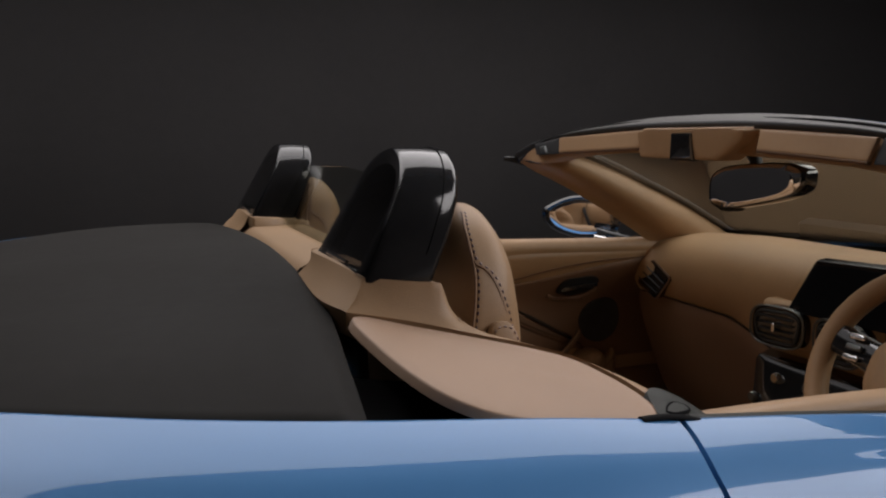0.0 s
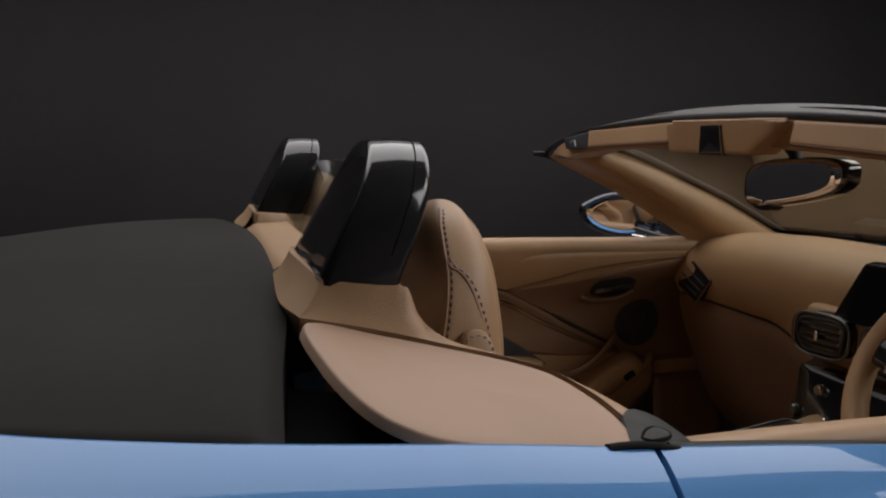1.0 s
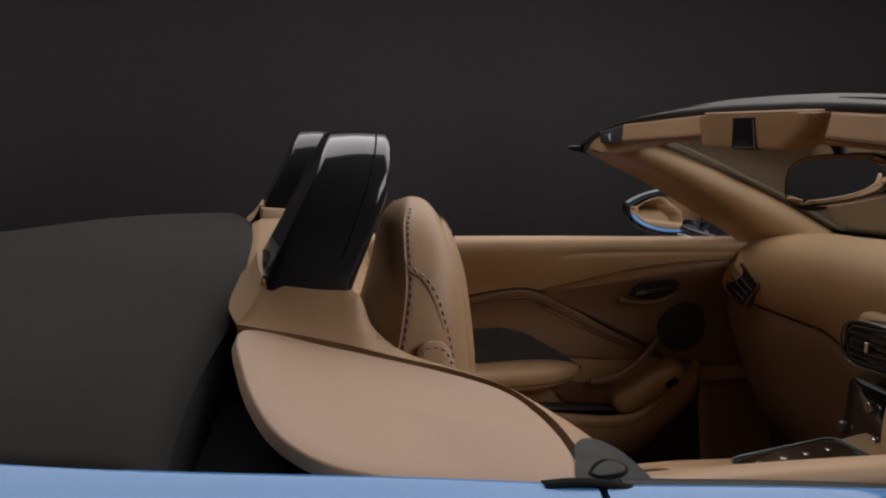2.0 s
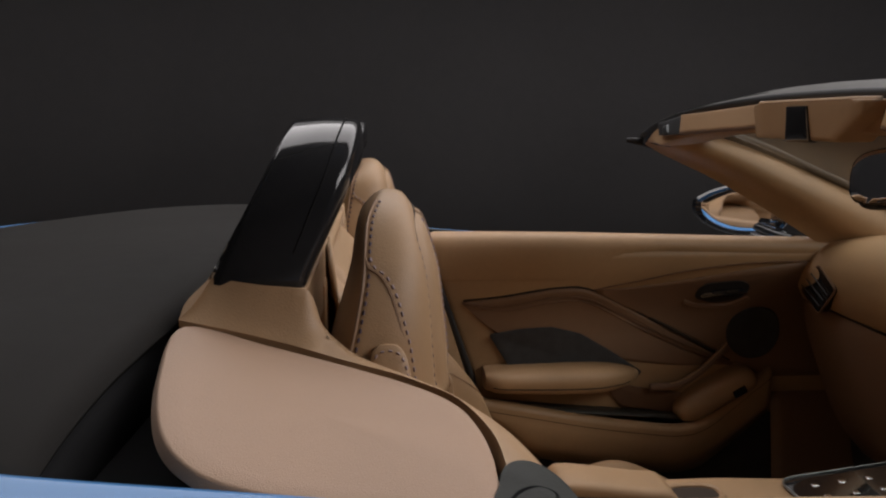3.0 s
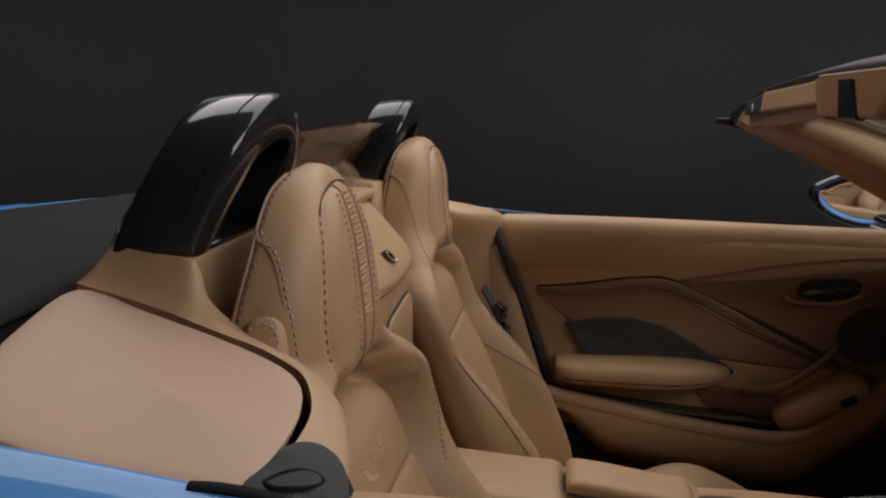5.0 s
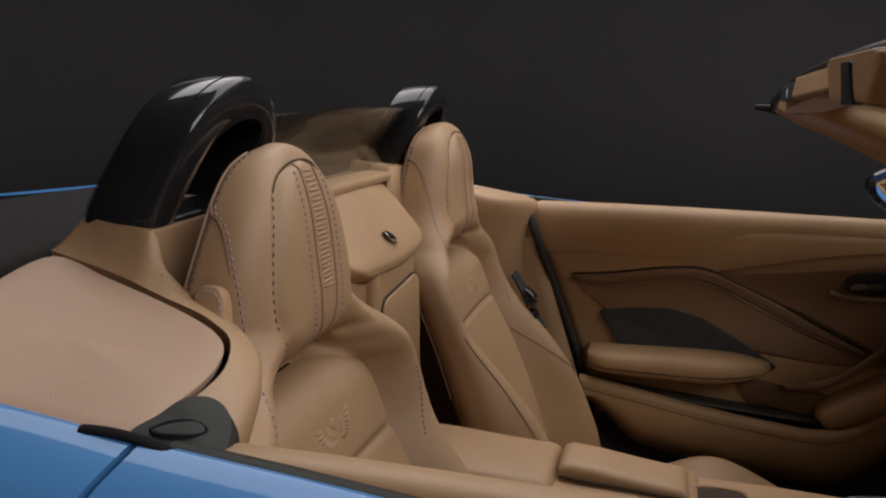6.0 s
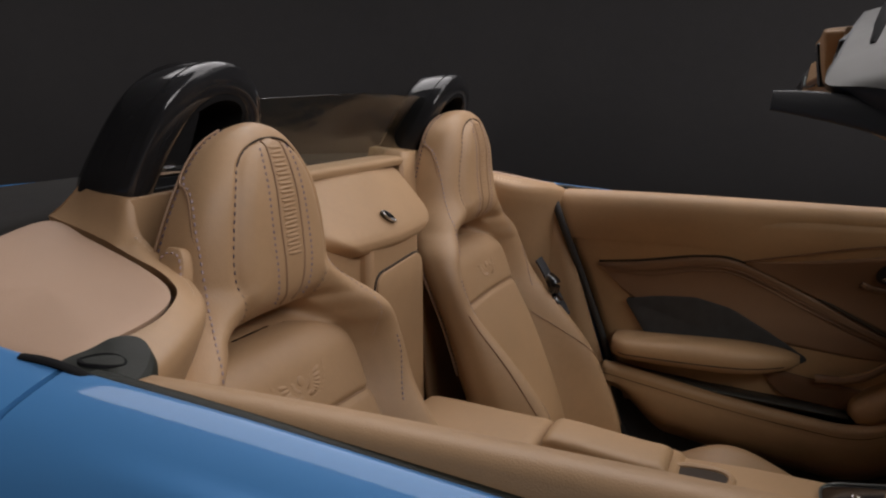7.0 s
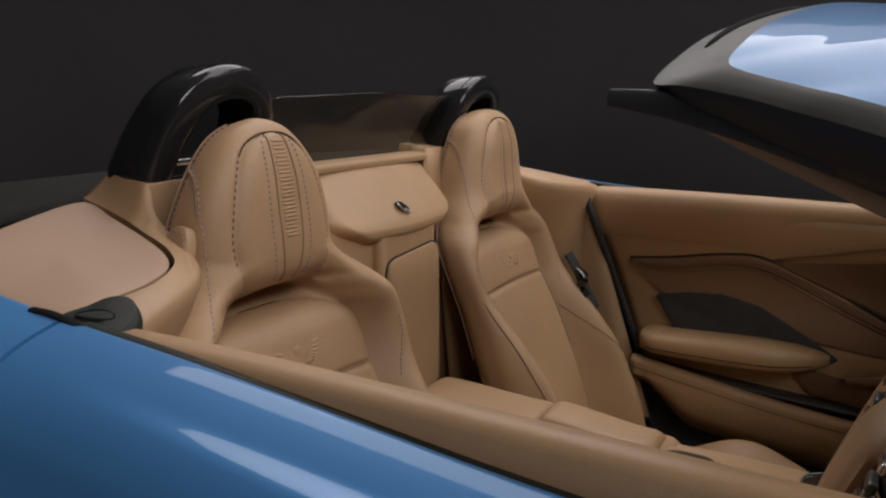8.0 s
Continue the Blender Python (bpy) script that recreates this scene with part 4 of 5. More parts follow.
def seat(cy, s, back, tab):
    """s: side on which the door lies."""
    st = node("seat", car, "tan leather sports seat with built-in headrest and contrast stitching")
    n = 120

    def off(z):
        return s * 0.013 * smooth01((0.93 - z) / 0.15)

    st.matrix_world = Matrix.Translation((back, 0, 0))
    rings = []
    zs = [0.50 + 0.02 * i for i in range(17)] + [0.835 + 0.003 * i for i in range(50)] + [0.984 + 0.0014 * i for i in range(22)] + [1.018 + 0.006 * i for i in range(26)] + [1.172 + 0.0022 * i for i in range(13)] + [1.202, 1.205, 1.2075, 1.2095, 1.2105]
    for z in zs:
        w, mid, ahead, behind, pw = section(z, tab)
        us = [math.sin(math.pi * (i / n - 0.5)) for i in range(n + 1)]
        front = [Vector((back_front(u, z, tab), cy + off(z) + u * w, z)) for u in us]
        rear = [Vector((mid - behind * max(0.0, 1 - abs(u) ** pw) ** (1 / pw), cy + off(z) + u * w, z)) for u in reversed(us[1:-1])]
        rings.append(front + rear)
    part("backrest", loft(rings), LEATHER, st, "", sharp=75)

    def on(u_y, z, lift=0.0006):
        w, xb, xf = table(tab, z)
        u = max(-1, min(1, u_y / w))
        e = 0.004
        x = back_front(u, z, tab)
        nx = Vector((1, -(back_front(min(1, u + e), z, tab) - back_front(max(-1, u - e), z, tab)) / (2 * e * w), -(back_front(u, z + e, tab) - back_front(u, z - e, tab)) / (2 * e))).normalized()
        return Vector((x, cy + off(z) + u_y, z)) + nx * lift, nx

    def side_line(pts, lift=0.0006):
        """pts of (angle round the section from the front, -180 to 180, z)."""
        out, nn = [], []
        for a, z in pts:
            w, mid, ahead, behind, pw = section(z, tab)
            u = math.sin(radians(a))
            c = math.cos(radians(a))
            x = mid - behind * max(0.0, 1 - abs(u) ** pw) ** (1 / pw)
            if c >= 0:
                x = back_front(u, z, tab)
            nx = Vector((c, u, 0.15)).normalized()
            out.append(Vector((x, cy + off(z) + u * w, z)) + nx * lift)
            nn.append(nx)
        return out, nn

    def sew(pts, thread, groove=0.0, length=0.0042, gap=0.0026):
        """A row of stitches through pts of (y, z) on the front, beside its seam."""
        line = spline([(0, y, z) for y, z in pts], 70)
        res = [on(p.y, p.z) for p in line]
        ps, ns = [r[0] for r in res], [r[1] for r in res]
        part("stitching", stitches(ps, ns, length, gap), thread, st)
        if groove:
            part("seam", tube([p + Vector((-0.0006, groove, 0)) for p in ps], 0.0011, 5), PIPING, st)

    def welt(pts, mat=PIPING, r=0.0014):
        part("piping", tube([on(p.y, p.z, 0.0003)[0] for p in spline([(0, y, z) for y, z in pts], 50)], r, 6), mat, st)

    # head pad: loop seam, two inner rows and a pleated stripe
    for sg in (1, -1):
        sew([(sg * y, z) for z, y in LOOP[1:-2]], THREAD_DARK, 0.0048 * sg * -1, 0.0052, 0.0034)
        sew([(sg * 0.029, 1.012), (sg * 0.034, 1.04), (sg * 0.036, 1.08), (sg * 0.034, 1.13), (sg * 0.030, 1.17), (sg * 0.025, 1.186)], THREAD)
        welt([(sg * 0.012, 1.008), (sg * 0.018, 1.04), (sg * 0.0205, 1.08), (sg * 0.0205, 1.12), (sg * 0.018, 1.16), (sg * 0.015, 1.1905)])
    welt([(sg * y, z) for sg, y, z in ((-1, 0.060, 1.1675), (-1, 0.047, 1.181), (-1, 0.032, 1.189), (-1, 0.012, 1.1935), (1, 0.012, 1.1935), (1, 0.032, 1.189), (1, 0.047, 1.181), (1, 0.060, 1.1675))], SEAM, 0.0011)
    bm = bmesh.new()
    for k in range(25):
        z = 1.066 + 0.0049 * k
        half = 0.0150 - 0.0025 * smooth01((z - 1.15) / 0.04)
        up = 0.0016 * (1 if k % 2 else -1)
        pts = [on(-half + 2 * half * i / 8, z + up * ((i / 4 - 1) ** 3), -0.0004)[0] for i in range(9)]
        tube(pts, 0.0022, 6, scale=lambda t: 0.25 + 0.75 * max(0.0, math.sin(math.pi * min(1, max(0, t)))) ** 0.5, bm=bm)
    part("pleated_stripe", bm, LEATHER, st, "pleated tan leather stripe on the head pad", sharp=80)
    # centre pad in the hollow
    narrow = 1.0 if tab is NEAR else 0.93

    def pad_half(z):
        h = table(HOLLOW, z)[0] * narrow + 0.004
        return h * max(0.02, 1 - max(0.0, (z - 0.943) / 0.0215) ** 3) ** 0.5

    def pad(y, z, lift=0.0):
        u = min(1.0, abs(y) / pad_half(z))
        x = table(CROWN, z)[0] + (table(INNER, min(z, 0.93))[0] + 0.006 - table(CROWN, min(z, 0.93))[0]) * u**2.5
        x -= 0.013 * max(0.0, (u - 0.78) / 0.22) ** 2.5
        # the seam between the upper and the lower pad
        x -= 0.005 * math.exp(-(((z - (0.866 - 0.35 * y * y)) / 0.0045) ** 2))
        return Vector((x + lift, cy + y, z))

    rings = []
    for z in [0.52 + 0.02 * i for i in range(15)] + [0.815 + 0.0025 * i for i in range(52)] + [0.945 + 0.00104 * i for i in range(19)]:
        h = pad_half(z)
        rings.append([pad(h * math.sin(math.pi * (j / 40 - 0.5)), z) for j in range(41)] + [Vector((table(INNER, z)[0] - 0.03, cy + h, z)), Vector((table(INNER, z)[0] - 0.03, cy - h, z))])
    part("centre_pad", loft(rings), LEATHER, st, "", sharp=75)
    line = [pad(y, 0.866 - 0.35 * y * y, 0.0004) for y in [-0.140 * narrow + 0.28 * narrow * i / 36 for i in range(37)]]
    part("piping", tube(line, 0.0012, 6), PIPING, st)
    for sg in (1, -1):
        line = [pad(sg * (pad_half(z) - 0.0005), z, 0.003) for z in [0.70 + 0.0066 * i for i in range(36)]]
        part("pad_seam", tube(line, 0.0014, 6), SEAM, st)
    # plain embossed wing shape: fluted fans either side of a small boss
    zc = 0.914
    for sg in (1, -1):

        def wing(u, v):
            a = radians(8 - 88 * u)
            r = 0.010 + (0.048 - 0.031 * u) * v
            rise = 0.0020 * abs(math.sin(9 * math.pi * u)) ** 0.6 * (0.55 + 0.45 * math.cos(12.5 * v)) * min(1.0, 6 * (1 - v), 8 * v + 0.2)
            return pad(sg * (0.003 + r * math.cos(a)), zc + r * math.sin(a) + 0.005 * v * v, -0.0004 + rise)

        part("embossed_wing", sheet(wing, 72, 20), LEATHER, st, "plain embossed wing shape", sharp=80)
    bm = loft([[pad(r * math.cos(q), zc + 0.8 * r * math.sin(q), h) for q in [2 * math.pi * i / 20 for i in range(20)]] for r, h in ((0.008, -0.001), (0.0072, 0.0006), (0.005, 0.0012), (0.001, 0.0014))])
    part("embossed_boss", bm, LEATHER, st, "", sharp=60)
    # strap and bolster seams
    for sg in (1, -1):
        sew([(sg * y * narrow, z) for y, z in ((0.196, 0.920), (0.197, 0.900), (0.192, 0.878), (0.184, 0.856), (0.176, 0.836))], THREAD)
        welt([(sg * y * narrow, z) for y, z in ((0.216, 0.862), (0.219, 0.80), (0.221, 0.70), (0.212, 0.60))])
        welt([(sg * y * narrow, z) for y, z in ((0.150, 0.785), (0.168, 0.755), (0.190, 0.715), (0.208, 0.68))])
    # side gusset seams
    for sg in (1, -1):
        for thread, lines in ((THREAD, GUSSET), (THREAD_DARK, ((93, 1.203), (95, 1.187), (96, 1.16), (96, 1.12), (97, 1.07), (100, 1.02), (108, 0.97), (112, 0.88), (115, 0.75)))):
            line = spline([(sg * a, 0, z) for a, z in lines], 70)
            ps, ns = side_line([(p.x, p.z) for p in line])
            part("stitching", stitches(ps, ns, 0.005, 0.003), thread, st)
            part("seam", tube([p - n * 0.0002 + Vector((-0.0045, 0, 0)) for p, n in zip(ps, ns)], 0.0016, 5), PIPING, st)
    # belt loop on the outer shoulder
    yo = cy + s * 0.166
    ol = [Vector((0.071 + 0.0185 * a - 0.003 * b, yo - s * 0.0160 * (b + 1), 1.044 + 0.048 * b)) for a, b in oval(1, 1, 28, 3)]
    part("belt_loop", slab(ol, (0, -s * 0.014, -0.004), 0.004, 0.003), LEATHER, st, "tan leather belt loop with contrast stitching")
    ps = [p.lerp(sum(ol, Vector()) / len(ol), 0.13) + Vector((0, s * 0.0014, 0.0008)) for p in ol]
    part("stitching", stitches(ps + ps[:1], [Vector((0, s, 0.2)).normalized()] * 30, 0.004, 0.0028, 0.001), THREAD, st)
    # cushion
    rings = []
    for i in range(29):
        t = i / 28
        x = 0.30 + 0.50 * t
        ring = []
        drop = 0.03 * smooth01((t - 0.75) / 0.25) ** 2 + 0.06 * smooth01((t - 0.93) / 0.07)
        for j in range(33):
            u = -1 + 2 * j / 32
            w = 0.205 - 0.03 * smooth01((t - 0.8) / 0.2)
            e = max(0.0, 1 - abs(u) ** 3.5) ** (1 / 3.5)
            z = 0.385 + (0.055 + 0.05 * math.exp(-(((abs(u) - 0.72) / 0.22) ** 2)) + 0.075 * math.exp(-(((t - 0.58) / 0.24) ** 2))) * e - drop
            ring.append(Vector((x, cy + off(z) + u * w, z)))
        ring += [Vector((x, cy + 0.18, 0.31)), Vector((x, cy - 0.18, 0.31))]
        rings.append(ring)
    part("cushion", loft(rings), LEATHER, st, "", sharp=70)


seat(-0.362, -1, 0.0, NEAR)
seat(0.352, 1, -0.020, BACK)

# ---------------------------------------------------------------- centre console
def pillow(x0, x1, z0, z1, y, w, h, n=24):
    """A padded block along the car, rounded at both ends."""
    rings = []
    for i in range(n + 1):
        t = i / n
        k = min(1.0, smooth01(t / 0.06) * 0.35 + 0.65, smooth01((1 - t) / 0.06) * 0.35 + 0.65)
        rings.append([Vector((x0 + (x1 - x0) * t, y + a * w * (0.9 + 0.1 * k), z0 + (z1 - z0) * smooth01(t) - h + b * h * k)) for a, b in oval(1, 1, 28, 4.0)])
    return loft(rings)


part("console_rear_pad", pillow(0.10, 0.324, 0.746, 0.734, 0.008, 0.080, 0.03), LEATHER, car, "padded tan leather top of the rear console", sharp=60)
part("console_shoulder", pillow(0.30, 0.525, 0.720, 0.711, 0.008, 0.088, 0.03), LEATHER, car, "", sharp=60)
lid = part("console_armrest", pillow(0.328, 0.508, 0.747, 0.728, 0.014, 0.046, 0.022), LEATHER, car, "padded tan leather armrest lid", sharp=60)
line = spline([(0.332, 0.055, 0.724), (0.327, 0.02, 0.726), (0.329, -0.024, 0.7255), (0.345, -0.0335, 0.7245), (0.42, -0.0335, 0.7195), (0.50, -0.0335, 0.714)], 40)
part("lid_gap", tube(line, 0.002, 6), SEAM, lid, "dark gap round the lid")
bm = loft([[Vector((x, a, b + z)) for a, b in ((-0.105, -0.25), (-0.10, -0.05), (-0.085, -0.006), (-0.07, 0.0), (0.07, 0.0), (0.085, -0.006), (0.10, -0.05), (0.105, -0.25))] for x, z in ((0.08, 0.69), (0.3, 0.69), (0.5, 0.700), (0.62, 0.700), (0.74, 0.694), (0.9, 0.70), (1.05, 0.73))])
part("centre_console", bm, LEATHER, car, "tan leather centre console", sharp=50)
# the console stays closed; a flat dark oval stands for the shaded cup hollow
ol = [Vector((0.550 + 0.040 * a, 0.010 + 0.026 * b, 0.7035)) for a, b in oval(1, 1, 28, 2.6)]
part("cup_recess", slab(ol, (0, 0, -0.003), 0.001), SEAM, car, "dark oval plate for the shaded recess in the console")
# dark tube laid on top for the shade in a slot
part("console_slot", tube(spline([(0.585, -0.012, 0.7015), (0.63, -0.012, 0.7015), (0.672, -0.010, 0.7005)], 10), 0.003, 8), SEAM, car, "dark strip for the shaded slot in the console")
path = [Vector((0.550 + 0.044 * a, 0.010 + 0.030 * b, 0.702)) for a, b in oval(1, 1, 36, 2.6)]
part("cup_recess_rim", tube(path + path[:1], 0.006, 8), LEATHER, car)
ol = rounded([Vector(p) for p in ((0.708, -0.055, 0.702), (0.708, 0.055, 0.702), (0.93, 0.062, 0.724), (0.93, -0.062, 0.724))], 0.03)
sel = part("gear_panel", slab(ol, (0, 0, -0.006), 0.003), GLOSS_BLACK, car, "gloss black gear selector panel")
part("panel_bezel", tube(ol + ol[:1], 0.0020, 8), SATIN, sel, "satin metal bezel")
for i in range(4):
    for j in range(2):
        part("button", box(bmesh.new(), (0.752 + 0.045 * i, -0.02 + 0.04 * j, 0.7050 + 0.0046 * i), (0.012, 0.012, 0.005)), CHROME, sel, "small chrome button", bevel=0.002)

# ---------------------------------------------------------------- dashboard
def dash_profile(y):
    a = abs(y)
    side = smooth01((a - 0.35) / 0.35)
    mid = 1 - smooth01((a - 0.10) / 0.25)
    return [
        (1.46, 1.000),
        (1.36, 1.012 + 0.012 * (1 - side)),
        (1.24, 1.026 + 0.014 * (1 - side) - 0.008 * side),
        (1.15, 1.024 + 0.014 * (1 - side) - 0.018 * side),
        (1.10, 1.006 + 0.010 * (1 - side) - 0.022 * side),
        (1.074, 0.975 + 0.006 * (1 - side) - 0.02 * side),
        (1.066, 0.935),
        (1.070, 0.895 - 0.02 * mid),
        (1.082, 0.862 - 0.055 * mid + 0.004 * side),
        (1.094, 0.851 - 0.062 * mid + 0.004 * side),
    ]


rings = [spline([(x, y, z) for x, z in dash_profile(y)], 45) for y in [-0.70 + 1.4 * i / 60 for i in range(61)]]
dash = part("dashboard", loft(rings, False, False), LEATHER, car, "tan leather dashboard", sharp=60)
rings = []
for i in range(61):
    y = -0.70 + 1.4 * i / 60
    x, z = dash_profile(y)[-1]
    rings.append(spline([(x + 0.006, y, z + 0.004), (x - 0.004, y, z - 0.008), (x + 0.0, y, z - 0.05), (x + 0.03, y, z - 0.14), (x + 0.10, y, z - 0.30), (x + 0.2, y, z - 0.42)], 20))
part("lower_dashboard", loft(rings, False, False), LEATHER_BROWN, dash, "brown leather lower dashboard", sharp=60)
line = [Vector((dash_profile(y)[-1][0] - 0.002, y, dash_profile(y)[-1][1] - 0.001)) for y in [-0.69 + 1.38 * i / 50 for i in range(51)]]
part("dashboard_seam", tube(line, 0.003, 6), SEAM, dash)


def vent(c, w, h, turn, name="air_vent", parent=None):
    """An air vent facing backwards with a frame and slats."""
    m = pose(*c, 0, 0, turn)
    ol = rounded([m @ Vector(p) for p in ((0, -w * 0.85, -h), (0, -w, h * 0.7), (0, -w * 0.6, h), (0, w * 0.8, h * 0.9), (0, w, h * 0.2), (0, w * 0.75, -h))], 0.02)
    v = part(name, slab(ol, (0.02, 0, 0), 0.003), GLOSS_BLACK, parent or car, "black air vent in a bright frame")
    part("vent_frame", tube(ol + ol[:1], 0.0035, 8), RUBBER, v, "black frame")
    for k in range(4):
        part("vent_slat", box(bmesh.new(), m @ Vector((-0.004, 0, -h * 0.6 + 0.4 * h * k)), (0.008, w * 1.5, 0.003), m.to_3x3()), RUBBER, v)
    bm = box(bmesh.new(), m @ Vector((-0.007, 0, 0)), (0.012, 0.008, 0.02), m.to_3x3())
    part("vent_tab", bm, CHROME, v, bevel=0.002)
    return v


def side_vent(s):
    """An angular vent at the end of the dashboard."""
    ol = rounded([Vector((x, s * y, z)) for x, y, z in ((1.068, 0.615, 0.956), (1.058, 0.520, 0.916), (1.062, 0.588, 0.846), (1.072, 0.690, 0.880))], 0.014)
    v = part("air_vent", slab(ol, (0.02, 0, 0), 0.003), GLOSS_BLACK, car, "angular black air vent with dark slats")
    part("vent_frame", tube([p + Vector((0.002, 0, 0)) for p in ol + ol[:1]], 0.0025, 8), LEATHER_DARK, v, "brown leather edge")
    for k in range(3):
        t = 0.25 + 0.25 * k
        a = Vector((1.064, s * (0.615 + 0.075 * t), 0.950 - 0.07 * t))
        e = Vector((1.056, s * (0.530 + 0.06 * t), 0.914 - 0.06 * t))
        part("vent_slat", tube([a, a.lerp(e, 0.5), e], 0.0016, 6), RUBBER, v)


side_vent(1)
side_vent(-1)
vent((1.004, 0.076, 0.884), 0.058, 0.034, 8)
vent((1.004, -0.085, 0.884), 0.058, 0.034, -8)
for y, turn in ((0.076, 8), (-0.085, -8)):
    m = pose(1.002, y, 0.884, 0, 0, turn)
    ol = [m @ Vector((0.002, 0.068 * a, 0.044 * b)) for a, b in oval(1, 1, 36, 3.2)]
    part("vent_rim", tube(ol + ol[:1], 0.0026, 10), SATIN, dash, "silver rim of the air vent")
    ol = [m @ Vector((0.006, 0.068 * a, 0.044 * b)) for a, b in oval(1, 1, 36, 3.2)]
    part("vent_housing", slab(ol, (0.05, 0, 0), 0.004), GLOSS_BLACK, dash, "black vent housing")
bm = box(bmesh.new(), (1.060, 0.0, 0.884), (0.05, 0.33, 0.10))
part("vent_block", bm, LEATHER, dash, bevel=0.02)
# middle stack
ol = rounded([Vector(p) for p in ((1.045, 0.175, 0.80), (1.045, -0.17, 0.80), (0.985, -0.12, 0.68), (0.985, 0.12, 0.68))], 0.02)
stack = part("control_panel", slab(ol, (0.03, 0, 0.01), 0.004), GLOSS_BLACK, car, "gloss black control stack with chrome controls")
rnd = random.Random(3)
for k in range(7):
    y, z = 0.13 - 0.045 * k + rnd.uniform(-0.008, 0.008), 0.715 + 0.05 * (k % 2)
    x = 1.045 - 0.06 * (0.80 - z) / 0.12
    bm = loft([[Vector((x - d, y + r * math.cos(a), z + r * math.sin(a))) for a in [2 * math.pi * i / 16 for i in range(16)]] for r, d in ((0.011, 0.0), (0.011, 0.010), (0.009, 0.013), (0.002, 0.013))])
    part("control_knob", bm, CHROME if k % 3 else SATIN, stack, "small chrome knob")
# screen
ol = rounded([Vector(p) for p in ((1.050, 0.022, 1.036), (1.050, -0.24, 1.046), (1.020, -0.22, 0.925), (1.020, 0.066, 0.920))], 0.008)
scr = part("display_screen", slab(ol, (0.02, 0, 0.004), 0.003), SCREEN, car, "blank black display screen")
ol2 = [p + Vector((0.012, 0, 0)) + (p - Vector((1.040, -0.075, 0.98))) * 0.06 for p in ol]
part("screen_surround", slab(ol2, (0.06, 0, 0.0), 0.006), LEATHER, scr)
ol = rounded([Vector(p) for p in ((0.98, -0.22, 1.0), (0.98, -0.49, 1.0), (1.0, -0.47, 0.88), (1.0, -0.24, 0.88))], 0.03)
part("instrument_screen", slab(ol, (0.06, 0, 0.01), 0.006), SCREEN, dash, "black instrument screen behind the wheel")

bm = sheet(lambda u, v: (1.22 + 0.08 * v, -0.80 + 1.60 * u, 0.90 - 0.62 * v), 12, 8)
part("footwell", bm, CARPET, dash, "black carpet at the front of the footwells", solid=0.01)

# ---------------------------------------------------------------- steering wheel
WC, WT = Vector((0.803, -0.414, 0.924)), 24.0
wm = Matrix.Translation(WC) @ pose(0, 0, 0, 0, WT, 0).to_3x3().to_4x4()
R = 0.169
rim_path = [wm @ Vector((0, R * math.cos(a), (R * math.sin(a)) * (1.0 if math.sin(a) > -0.6 else 0.97))) for a in [2 * math.pi * i / 72 for i in range(73)]]
wheel_rim = part("steering_wheel", tube(rim_path, 0.0195, 12), LEATHER, car, "tan leather steering wheel with dark spokes")
hub = [wm @ Vector((-0.030, 0.062 * a, 0.058 * b - 0.005)) for a, b in oval(1, 1, 32, 2.8)]
part("hub", slab(hub, (0.05, 0, 0), 0.012, 0.006), LEATHER, wheel_rim, "tan leather hub pad")
for a in (168, 12, 270):
    d = Vector((0, math.cos(radians(a)), math.sin(radians(a))))
    path = [wm @ (d * r + Vector((-0.012 * (1 - (r - 0.05) / 0.12), 0, 0))) for r in (0.05, 0.09, 0.13, 0.172)]
    sp = part("spoke", sweep(path, oval(0.026, 0.010, 12, 3), tuple(wm.to_3x3() @ Vector((-1, 0, 0)))), GLOSS_BLACK, wheel_rim, "dark spoke with chrome switches")
    if a != 270:
        for k in (-1, 0, 1):
            c = wm @ (d * 0.10 + Vector((-0.022, 0, 0.018 * k)))
            part("wheel_switch", box(bmesh.new(), c, (0.008, 0.030, 0.010), wm.to_3x3()), CHROME if k else SATIN, wheel_rim, bevel=0.003)
path = [WC, WC + Vector((0.09, 0, -0.035)), WC + Vector((0.30, 0, -0.12))]
part("steering_column", tube(path, 0.04, 16), RUBBER, wheel_rim)

